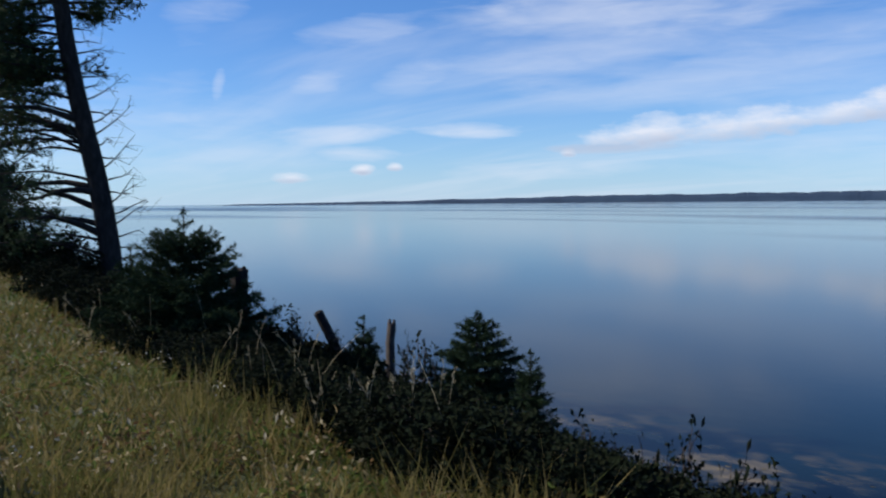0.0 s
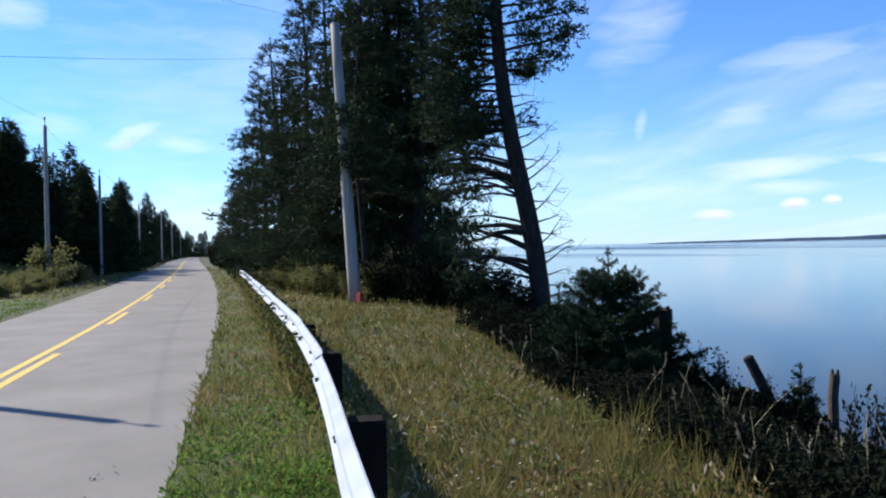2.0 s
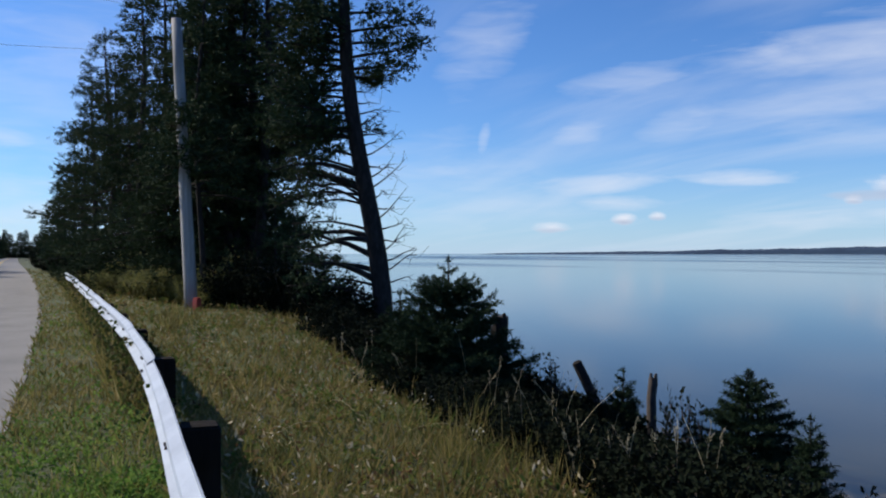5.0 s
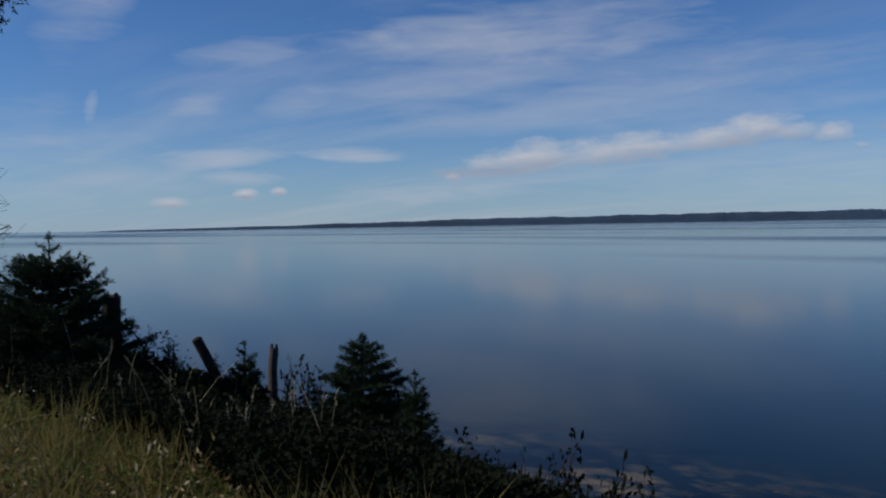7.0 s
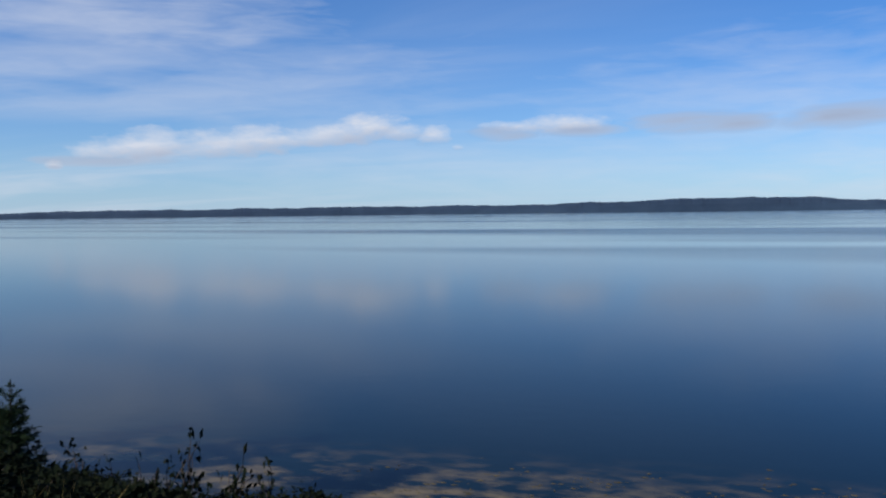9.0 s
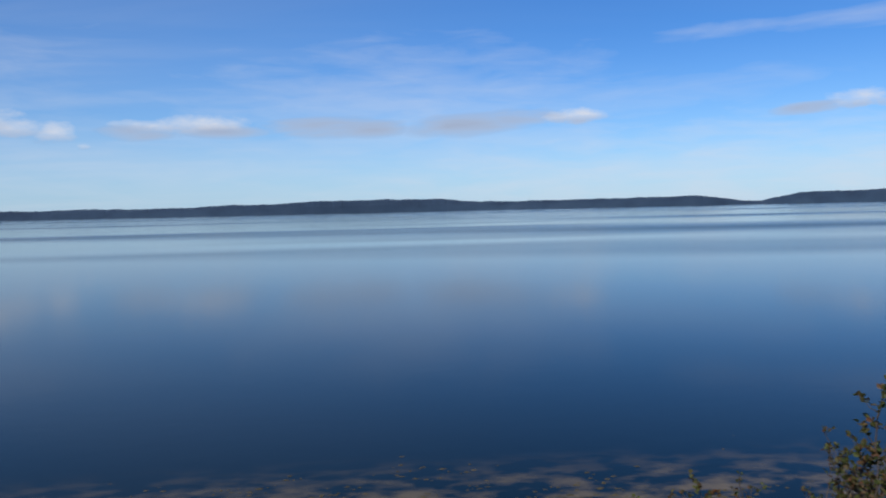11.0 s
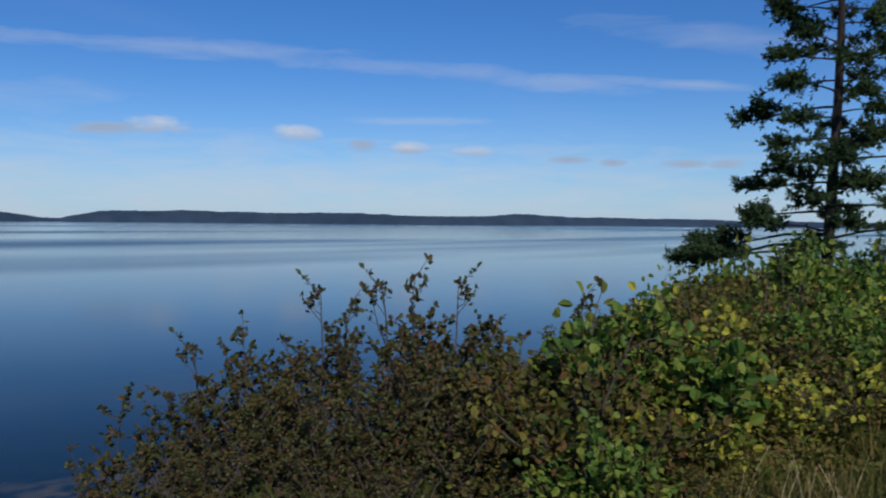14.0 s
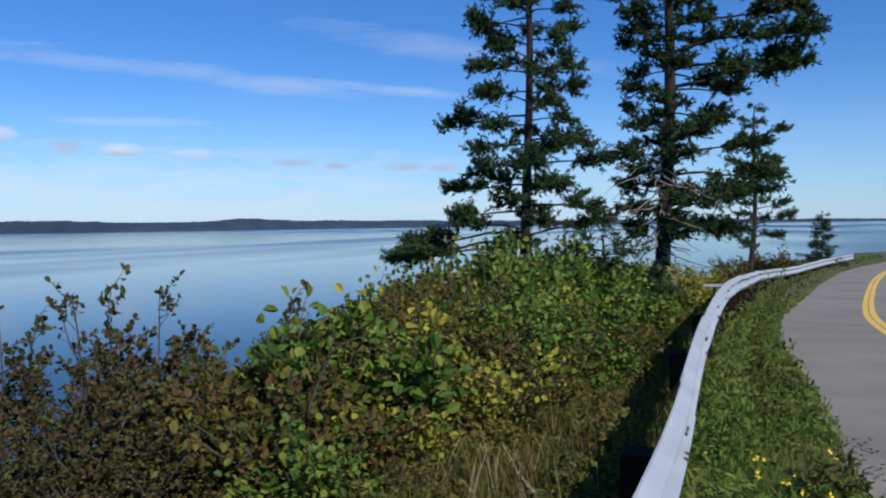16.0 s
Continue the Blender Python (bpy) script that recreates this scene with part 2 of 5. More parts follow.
M_NEEDLE_SHADED = material("shaded_spruce_needles", [(.009, .018, .010), (.020, .036, .017), (.042, .060, .026)], 1.2, 4, .9, island=.45, sheer=.08, spec=.08)
# Dark leaves taken near black: shade on the bank is put into the colour.
M_SHADELEAF = material("dark_shaded_shrub_leaves", [(.004, .007, .004), (.008, .013, .006), (.019, .018, .009)], 2, 4, .95, island=.55, sheer=.06, spec=.08)
M_ALDER = material("autumn_alder_leaves", [(.12, .045, .020), (.040, .042, .014), (.046, .070, .017), (.085, .036, .018), (.066, .078, .02), (.048, .040, .014), (.17, .10, .035)], 1.6, 4, .55, island=.7, sheer=.18, spec=.25)
M_BUSH = material("yellow_green_bush_leaves", [(.014, .03, .007), (.06, .09, .014), (.15, .19, .026), (.34, .32, .04), (.24, .22, .034), (.10, .09, .02), (.15, .065, .024)], .9, 4, .6, island=.65, sheer=.24, spec=.2)
M_GREENBUSH = material("green_bush_leaves", [(.014, .038, .008), (.042, .092, .015), (.08, .15, .024), (.17, .21, .036), (.085, .075, .02)], 1.0, 4, .55, island=.7, sheer=.24, spec=.2)
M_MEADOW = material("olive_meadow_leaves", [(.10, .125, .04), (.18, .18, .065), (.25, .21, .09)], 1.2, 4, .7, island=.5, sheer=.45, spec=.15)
M_BROWNBUSH = material("browning_bush_leaves", [(.026, .042, .010), (.07, .07, .017), (.11, .058, .022), (.042, .07, .014), (.15, .13, .028), (.036, .046, .012), (.19, .135, .038)], 1.0, 4, .6, island=.75, sheer=.22, spec=.15)
M_STEM = material("brown_shrub_stems", [(.035, .026, .021), (.08, .062, .05)], 12, 4, .9)
M_DRYGRASS = material("dry_bank_grass", [(.05, .072, .018), (.10, .115, .03), (.155, .14, .042), (.22, .175, .06), (.30, .24, .10), (.48, .40, .23)], .8, 6, .85, island=.6, sheer=.38, spread=(.34, .66), spec=.12)
M_GRASS = material("green_verge_grass", [(.06, .115, .022), (.105, .175, .034), (.18, .22, .055), (.31, .27, .11)], .8, 5, .75, island=.5, sheer=.45, spec=.1)
M_HERB = material("olive_and_rusty_herbs", [(.045, .085, .018), (.085, .13, .028), (.14, .15, .04), (.17, .105, .045), (.27, .22, .09)], 1.0, 5, .8, island=.6, sheer=.4, spec=.1)
M_CLOVER = material("clover_and_weeds", [(.045, .10, .018), (.09, .17, .03), (.16, .24, .05), (.27, .28, .095)], .7, 6, .8, island=.4, sheer=.42, spec=.1, spread=(.36, .64))
M_RANK = material("rank_dark_weeds", [(.014, .028, .008), (.038, .062, .014), (.07, .09, .022), (.09, .065, .026), (.17, .14, .06)], 1.2, 5, .8, island=.6, sheer=.2, spec=.15)
M_STALK = material("straw_stalks", [(.30, .25, .14), (.45, .38, .24)], 6, 3, .85, island=.5, sheer=.2)
M_FLECK = material("seed_heads_and_dead_leaves", [(.08, .036, .02), (.17, .10, .045), (.30, .23, .12), (.44, .37, .23), (.54, .47, .33)], 1.2, 4, .9, island=.8, sheer=.3, spec=.05)
M_WHITEFL = material("white_flower_heads", [(.38, .35, .27), (.54, .50, .41)], 20, 3, .8, island=.5)
M_YELLOWFL = material("yellow_flower_heads", [(.6, .42, .02), (.75, .6, .05)], 20, 3, .8, island=.5)
M_ROCK = material("shore_rock_and_weed", [(.02, .018, .010), (.05, .04, .018), (.11, .08, .032)], 1.5, 7, .8, .8, 18)
# Woods in slate blue: the haze of distance is mixed into the colour.
M_HAZEHILL = material("far_wooded_shore_hazed", [(.010, .026, .054), (.016, .038, .072), (.026, .05, .086)], .012, 8, .95, 0, .06)
M_RED = material("red_plastic", [(.26, .03, .025), (.36, .05, .04)], 8, 3, .6)
M_WIRE = material("black_cable", [(.02, .02, .022), (.035, .035, .04)], 20, 2, .6)
M_HOUSE = material("white_clapboard", [(.26, .26, .26), (.36, .36, .36)], 3, 4, .7)
M_ROOF = material("grey_roof_shingle", [(.07, .065, .065), (.12, .115, .11)], 5, 4, .9)
M_PANE = material("dark_window_glass", [(.02, .025, .03), (.03, .035, .04)], 2, 2, .1)

M_SEA = bpy.data.materials.new("calm_sea_water")
M_SEA.use_nodes = True
st = M_SEA.node_tree
sb = st.nodes["Principled BSDF"]
sb.inputs["Base Color"].default_value = (.012, .040, .075, 1)
sb.inputs["Roughness"].default_value, sb.inputs["IOR"].default_value = 0.06, 1.33
sb.inputs["Specular IOR Level"].default_value = 0.2
sco = st.nodes.new("ShaderNodeTexCoord")


def ripple(scale, sx, sy, detail, rot=-38):
    mp = st.nodes.new("ShaderNodeMapping")
    mp.vector_type = "TEXTURE"
    mp.inputs["Scale"].default_value = (1 / sx, 1 / sy, 1)
    mp.inputs["Rotation"].default_value = (0, 0, radians(rot))
    st.links.new(sco.outputs["Object"], mp.inputs[0])
    n = st.nodes.new("ShaderNodeTexNoise")
    n.inputs["Scale"].default_value, n.inputs["Detail"].default_value = scale, detail
    st.links.new(mp.outputs[0], n.inputs["Vector"])
    return n.outputs["Fac"]


small_wave = st.nodes.new("ShaderNodeBump")
small_wave.inputs["Strength"].default_value, small_wave.inputs["Distance"].default_value = 0.06, 0.05
st.links.new(ripple(1.6, .5, 1.0, 4), small_wave.inputs["Height"])
st.links.new(small_wave.outputs[0], sb.inputs["Normal"])
# cat's-paws: long breaths of wind that roughen the surface
paw = st.nodes.new("ShaderNodeMapRange")
for i, v in ((1, .48), (2, .62), (3, .09), (4, .26)):
    paw.inputs[i].default_value = v
st.links.new(ripple(.004, .3, 1.4, 3), paw.inputs[0])
st.links.new(paw.outputs[0], sb.inputs["Roughness"])
# shallows near the shore, browner over weed
tint = st.nodes.new("ShaderNodeValToRGB")
tint.color_ramp.elements[0].color, tint.color_ramp.elements[1].color = (.001, .005, .009, 1), (.006, .018, .018, 1)
st.links.new(ripple(.016, .7, 1.4, 4), tint.inputs[0])
depth = st.nodes.new("ShaderNodeAttribute")
depth.attribute_name = "shallow"
weed = st.nodes.new("ShaderNodeMapRange")
for i, v in ((1, .44), (2, .66), (3, 0.0), (4, 1.0)):
    weed.inputs[i].default_value = v
st.links.new(ripple(1.1, .8, 1.3, 9, -38), weed.inputs[0])
cover = st.nodes.new("ShaderNodeMath")
cover.operation = "MULTIPLY"
st.links.new(weed.outputs[0], cover.inputs[0])
st.links.new(depth.outputs["Fac"], cover.inputs[1])
shoal = st.nodes.new("ShaderNodeMix")
shoal.data_type = "RGBA"
shoal.inputs[7].default_value = (.17, .125, .056, 1)
st.links.new(cover.outputs[0], shoal.inputs[0])
st.links.new(tint.outputs[0], shoal.inputs[6])
st.links.new(shoal.outputs[2], sb.inputs["Base Color"])

# ---- mesh tools ----
rng = np.random.default_rng(7)


class Geo:
    """Points and faces gathered for one mesh."""

    def __init__(self):
        self.v, self.f, self.n = [], [], 0

    def add(self, v, f):
        v = np.asarray(v, float)
        self.v.append(v)
        self.f.extend((np.asarray(f) + self.n).tolist() if len(f) and not isinstance(f[0], tuple) else [tuple(i + self.n for i in q) for q in f])
        self.n += len(v)
        return self

    def mesh(self, name, mat, smooth=False):
        me = bpy.data.meshes.new(name)
        me.from_pydata(np.concatenate(self.v).tolist(), [], self.f)
        me.materials.append(mat)
        if smooth:
            me.polygons.foreach_set("use_smooth", np.ones(len(me.polygons), bool))
        me.update()
        return me


def thing(name, at, label, category, group="", yaw=0.0, scale=1.0):
    ob = new(name)
    ob.empty_display_size = 0.2
    ob.matrix_basis = pose(*at, 0, 0, yaw) @ Matrix.Diagonal((scale, scale, scale, 1))
    return tagged(ob, label, category, group)


def part(name, geo, mat, parent, label="", smooth=False):
    ob = new(name, geo.mesh(name, mat, smooth) if isinstance(geo, Geo) else geo)
    ob.parent = parent
    return tagged(ob, label)


def single(name, geo, mat, label, category="", kind="", smooth=False, group=""):
    return tagged(new(name, geo.mesh(name, mat, smooth)), label, category, group, kind)


def unit(a):
    return a / np.maximum(np.linalg.norm(a, axis=-1, keepdims=True), 1e-9)


def tube(geo, path, radii, sides=6):
    """A round limb along a path."""
    path = np.asarray(path, float)
    radii = np.broadcast_to(np.asarray(radii, float), (len(path),))
    way = unit(np.gradient(path, axis=0))
    ref = np.where(np.abs(way[:, 2:]) > 0.9, [[1.0, 0, 0]], [[0, 0, 1.0]])
    s = unit(np.cross(way, ref))
    u = np.cross(s, way)
    ang = np.arange(sides) * 2 * np.pi / sides
    ring = path[:, None] + radii[:, None, None] * (np.cos(ang)[None, :, None] * s[:, None] + np.sin(ang)[None, :, None] * u[:, None])
    k, f = len(path), []
    for i in range(k - 1):
        for j in range(sides):
            a, b = i * sides + j, i * sides + (j + 1) % sides
            f.append((a, b, b + sides, a + sides))
    f.append(tuple(range(sides))[::-1])
    f.append(tuple(range((k - 1) * sides, k * sides)))
    geo.add(ring.reshape(-1, 3), f)


def box(geo, lo, hi, m=None):
    x0, y0, z0 = lo
    x1, y1, z1 = hi
    v = np.array([(x, y, z) for z in (z0, z1) for x, y in ((x0, y0), (x1, y0), (x1, y1), (x0, y1))], float)
    if m is not None:
        v = np.array([m @ Vector(p) for p in v])
    geo.add(v, [(3, 2, 1, 0), (4, 5, 6, 7), (0, 1, 5, 4), (1, 2, 6, 5), (2, 3, 7, 6), (3, 0, 4, 7)])


def leaves(geo, p, a, length, width, r, fold=0.25, flat=None, oval=False):
    """Small folded leaves at p along a; flat leans their faces towards that way."""
    n = len(p)
    a = unit(a)
    q = unit(r.normal(size=(n, 3))) if flat is None else unit(np.asarray(flat, float) + 0.5 * r.normal(size=(n, 3)))
    s = unit(np.cross(a, q))
    u = np.cross(s, a)
    length, width = np.broadcast_to(length, (n,))[:, None], np.broadcast_to(width, (n,))[:, None]
    if oval:  # a broad leaf with a blunt tip, folded along its rib
        e = s * width * .5 + u * width * fold * .6
        g = -s * width * .5 + u * width * fold * .6
        v = np.stack([p, p + a * length * .28 + e * .9, p + a * length * .68 + e, p + a * length - u * length * .12, p + a * length * .68 + g, p + a * length * .28 + g * .9], 1)
        base = np.arange(n)[:, None] * 6
        geo.add(v.reshape(-1, 3), np.concatenate([base + [0, 1, 2, 3], base + [0, 3, 4, 5]]))
        return
    v = np.stack([p, p + a * length * .45 + s * width * .5 + u * width * fold, p + a * length, p + a * length * .45 - s * width * .5 + u * width * fold], 1)
    base = np.arange(n)[:, None] * 4
    f = np.concatenate([base + [0, 1, 2], base + [0, 2, 3]])
    geo.add(v.reshape(-1, 3), f)


def smooth_line(pts, times=3):
    p = np.asarray(pts, float)
    for _ in range(times):
        q = np.empty((2 * len(p), p.shape[1]))
        q[0], q[-1] = p[0], p[-1]
        q[1:-1:2] = .75 * p[:-1] + .25 * p[1:]
        q[2::2] = .25 * p[:-1] + .75 * p[1:]
        p = q
    return p


# ---- plan: lines along the shore road, from the far wooded end to the bend by the water ----
RAIL = smooth_line([(-300, 193), (-140, 92), (-72, 49), (-35.7, 25.4), (-23.3, 17.2), (-11.8, 9.45), (-8.1, 6.92), (-4.8, 4.5), (-2.3, 2.5), (.28, .62), (2.67, -1.55), (5.3, -3.55), (8.2, -5.8), (12.1, -9.0), (17.5, -13.8), (21.6, -17.4), (25, -20.8), (29.6, -26.2), (33.4, -31.2), (38.7, -38.7), (45.4, -47.4), (50, -58), (50, -84), (32, -126), (-38, -262)], 3)
EDGE = smooth_line([(-300, 190.5), (-130, 82.8), (-64.7, 42.4), (-32.4, 21.9), (-17.9, 12.35), (-11.8, 8.14), (-7.17, 4.87), (-4.97, 3.36), (-2.4, 1.3), (0, -.65), (2, -2.15), (4.08, -3.72), (6.5, -5.63), (9.3, -7.67), (12.3, -10.1), (16.4, -13.8), (23.5, -21.1), (28.8, -27.0), (33, -32.4), (37.5, -39.9), (44, -48.6), (48, -59), (48, -84), (30, -126), (-40, -260)], 3)


def offset(line, d):
    w = unit(np.gradient(line, axis=0))
    return line + np.stack([w[:, 1], -w[:, 0]], 1) * d


def dip(x, y):
    """The road runs level, then falls a little towards the bend."""
    x, y = np.asarray(x, float), np.asarray(y, float)
    d = np.clip((np.hypot(x, y) - 5) / 25, 0, 1)
    d = d * d * (3 - 2 * d)
    return -0.8 * d * np.clip((x - y) / 6 - 1, 0, 1)


def shore_coords(x, y, line=None):
    """Metres seaward of the rail, or of another line (landward is negative)."""
    line = RAIL if line is None else line
    x, y = np.asarray(x, float).ravel(), np.asarray(y, float).ravel()
    best, s = np.full(len(x), 1e18), np.zeros(len(x))
    for (ax, ay), (bx, by) in zip(line[:-1], line[1:]):
        ex, ey = bx - ax, by - ay
        k = np.clip(((x - ax) * ex + (y - ay) * ey) / (ex * ex + ey * ey), 0, 1)
        px, py = x - ax - k * ex, y - ay - k * ey
        d = px * px + py * py
        hit = d < best
        best = np.where(hit, d, best)
        s = np.where(hit, np.sign(-(ey * px - ex * py)) * np.sqrt(d), s)
    return s


def ss(a, b, x):
    k = np.clip((x - a) / (b - a), 0, 1)
    return k * k * (3 - 2 * k)


SEA = -6.0


def ground_z(x, y, rough=True):
    x, y = np.asarray(x, float).ravel(), np.asarray(y, float).ravel()
    s = shore_coords(x, y)
    z = dip(x, y)
    lump = np.array([noise.noise((a * .35, b * .35, 0)) for a, b in zip(x, y)]) if rough else 0
    z = z - .05 * np.clip(s, 0, 5) - (5.6 + dip(x, y)) * ss(4.4 - 1.8 * ss(-17, -9, x - y) + 1.4 * ss(2, 6, x - y), 14 - 1.5 * ss(-17, -9, x - y) + ss(2, 6, x - y), s) - .5 * ss(14, 22, s) - 2.5 * ss(20, 90, s)
    z = z + lump * .12 * ss(.2, 2, s) + lump * .2 * ss(9, 14, -s)
    e = shore_coords(x, y, EDGE)
    z = z - .12 * (1 - ss(-.5, -.25, e)) * ss(-5.7, -5.4, e) - .012 + .25 * ss(9, 30, -s)
    return z


# ---- ground, road, water, far shore ----
g = Geo()
radii = np.concatenate([[0.0], np.geomspace(.5, 60, 120), np.geomspace(64, 4900, 40)])
SECT = 300
ang = np.arange(SECT) * 2 * np.pi / SECT
X = np.concatenate([[0.0], (radii[1:, None] * np.cos(ang)).ravel()])
Y = np.concatenate([[0.0], (radii[1:, None] * np.sin(ang)).ravel()])
Z = ground_z(X, Y)
f = [(0, 1 + j, 1 + (j + 1) % SECT) for j in range(SECT)]
for i in range(len(radii) - 2):
    for j in range(SECT):
        a, b = 1 + i * SECT + j, 1 + i * SECT + (j + 1) % SECT
        f.append((a, a + SECT, b + SECT, b))
g.add(np.stack([X, Y, Z], 1), f)
single("ground", g, M_SOIL, "brown and green turf soil falling to the shore", "ground", "structure", True)


def strip(line_a, line_b, lift, geo=None, cols=6):
    geo = geo or Geo()
    n = len(line_a)
    k = np.linspace(0, 1, cols)[None, :, None]
    p = line_a[:, None] * (1 - k) + line_b[:, None] * k
    p = p.reshape(-1, 2)
    z = dip(p[:, 0], p[:, 1]) + lift
    f = [(i * cols + j, i * cols + j + 1, (i + 1) * cols + j + 1, (i + 1) * cols + j) for i in range(n - 1) for j in range(cols - 1)]
    geo.add(np.column_stack([p, z]), f)
    return geo


def dense(line, step):
    s = np.concatenate([[0], np.cumsum(np.linalg.norm(np.diff(line, axis=0), axis=1))])
    q = np.arange(0, s[-1], step)
    return np.stack([np.interp(q, s, line[:, 0]), np.interp(q, s, line[:, 1])], 1)


edge = dense(EDGE, 0.35)
ragged = np.array([noise.noise((x * 1.3, y * 1.3, 3)) + .5 * noise.noise((x * 4, y * 4, 1)) for x, y in edge])
near_edge = offset(edge, 1.0) - offset(edge, 0) 
edge_r = edge + near_edge * (.08 + np.clip(ragged, -.8, .8) * .1)[:, None]
LANE = (2.65 - .85 * ss(2, 12, edge[:, 0]))[:, None]
road = strip(edge_r, offset(edge, 2 * LANE - .2), 0.0)
single("road", road, M_ROAD, "worn grey asphalt two-lane shore road", "road", "structure", True)
single("solid_line", strip(offset(edge, LANE - .02), offset(edge, LANE + .10), .004, cols=2), M_YELLOW, "solid yellow centre line on the asphalt", "road marking", "structure")
gd = Geo()
dash0 = int(np.argmin(np.hypot(edge[:, 0] + 12.3, edge[:, 1] - 8.5)))
for i in range(dash0 % 27, len(edge) - 28, 27):
    long = 12 if edge[i, 0] < 2 else 28
    gap = .10 if long == 12 else .03
    strip(offset(edge, LANE - .14 - gap)[i:i + long], offset(edge, LANE - .02 - gap)[i:i + long], .004, gd, 2)
single("broken_line", gd, M_YELLOW, "broken yellow centre line on the asphalt", "road marking", "structure")

gw = Geo()
wr = np.concatenate([[8.0], np.arange(13, 40, .5), np.geomspace(41, 4950, 34)])
wa = np.radians(np.linspace(-75, 250, 200))
p = np.stack([(wr[:, None] * np.cos(wa)).ravel(), (wr[:, None] * np.sin(wa)).ravel()], 1)
gw.add(np.column_stack([p, np.full(len(p), SEA)]), [(i * 200 + j, (i + 1) * 200 + j, (i + 1) * 200 + j + 1, i * 200 + j + 1) for i in range(len(wr) - 1) for j in range(199)])
sea_ob = single("water", gw, M_SEA, "calm blue bay water with faint wind streaks", "sea", "structure", True)

shallow = sea_ob.data.attributes.new("shallow", "FLOAT", "POINT")
sea_s = shore_coords(p[:, 0], p[:, 1])
shallow.data.foreach_set("value", (1 - ss(19.5, 25.5, sea_s)).astype(np.float32))

# far wooded shore: height in degrees over the waterline, by yaw
HY = [-150, -140, -132, -120, -110, -106.8, -101.4, -98.5, -96.5, -94.7, -92.5, -90, -87.5, -84, -82, -79.7, -73, -67.6, -66.4, -65.2, -64.3, -62.8, -61.2, -54.2, -46.8, -45.6, -44.5, -40, -36.4, -31, -24.8, -13.2, -3, 4, 10, 18, 26.8, 29]
HH = [.08, .12, .2, .34, .42, .5, .55, .62, .72, .80, .66, .58, .66, .76, .80, .74, .80, .76, .52, .24, .28, .5, .68, .64, .60, .74, .86, .93, .90, .72, .60, .60, .52, .47, .34, .2, .09, -.02]
gh = Geo()
yaws = np.arange(29, -150, -.06)
hh = np.interp(yaws, HY, HH)
fuzz = np.array([.07 * noise.noise((y * .35, 0, 5)) + .045 * noise.noise((y * 1.1, 0, 5)) + .035 * noise.noise((y * 5, 2, 0)) + .022 * noise.noise((y * 22, 1, 0)) for y in yaws])
hh = np.maximum(hh + fuzz * np.clip(hh * 2.5, 0, 1), -.01)
dist = 3300 + 500 * np.array([noise.noise((y * .05, 7, 0)) for y in yaws])
rows = []
for back, up in ((0, 0), (25, .55), (60, .9), (120, 1.0), (500, .5)):
    d = dist + back
    rows.append(np.stack([-np.sin(np.radians(yaws)) * d, np.cos(np.radians(yaws)) * d, SEA - .5 + up * np.tan(np.radians(hh)) * dist * (1 + .012 * rng.normal(size=len(yaws)) * (up < 1))], 1))
nn = len(yaws)
gh.add(np.concatenate(rows), [(i * nn + j, i * nn + j + 1, (i + 1) * nn + j + 1, (i + 1) * nn + j) for i in range(4) for j in range(nn - 1)])
single("far_shore", gh, M_HAZEHILL, "low dark wooded hills across the bay, coloured with blue haze", "hills", "structure")

# ---- guard rail ----
rail_line = dense(RAIL, .5)
keep = (rail_line[:, 0] > -56) & (rail_line[:, 0] < 47) & (rail_line[:, 1] > -36)
rail_line = rail_line[keep]
PROFILE = [(.055, -.155), (.055, -.135), (.0, -.10), (-.005, -.085), (.06, -.03), (.062, .0), (.06, .03), (-.005, .085), (.0, .10), (.055, .135), (.055, .155)]
rail = thing("guard_rail", (0, 0, 0), "white painted steel guard rail along the road verge", "guard rail")
run = np.concatenate([[0], np.cumsum(np.linalg.norm(np.diff(rail_line, axis=0), axis=1))])
RAIL_Z = .555


def rail_at(q):
    """Place, way and height of the rail at a length along it."""
    x, y = np.interp(q, run, rail_line[:, 0]), np.interp(q, run, rail_line[:, 1])
    x2, y2 = np.interp(q + .3, run, rail_line[:, 0]), np.interp(q + .3, run, rail_line[:, 1])
    x1, y1 = np.interp(q - .3, run, rail_line[:, 0]), np.interp(q - .3, run, rail_line[:, 1])
    w = np.array([x2 - x1, y2 - y1])
    w /= np.hypot(*w) + 1e-9
    far = np.clip((np.hypot(x, y) - 6) / 20, 0, 1)
    return x, y, w, RAIL_Z + float(dip(np.array([x]), np.array([y]))[0]) - .06 * far - (.2 * ss(22, 40, math.hypot(x, y)) if x > 0 else 0) + (.22 * ss(6, 20, math.hypot(x, y)) * (1 - ss(25, 38, math.hypot(x, y))) if x > 0 else 0) + .006 * math.sin(q * 1.7)


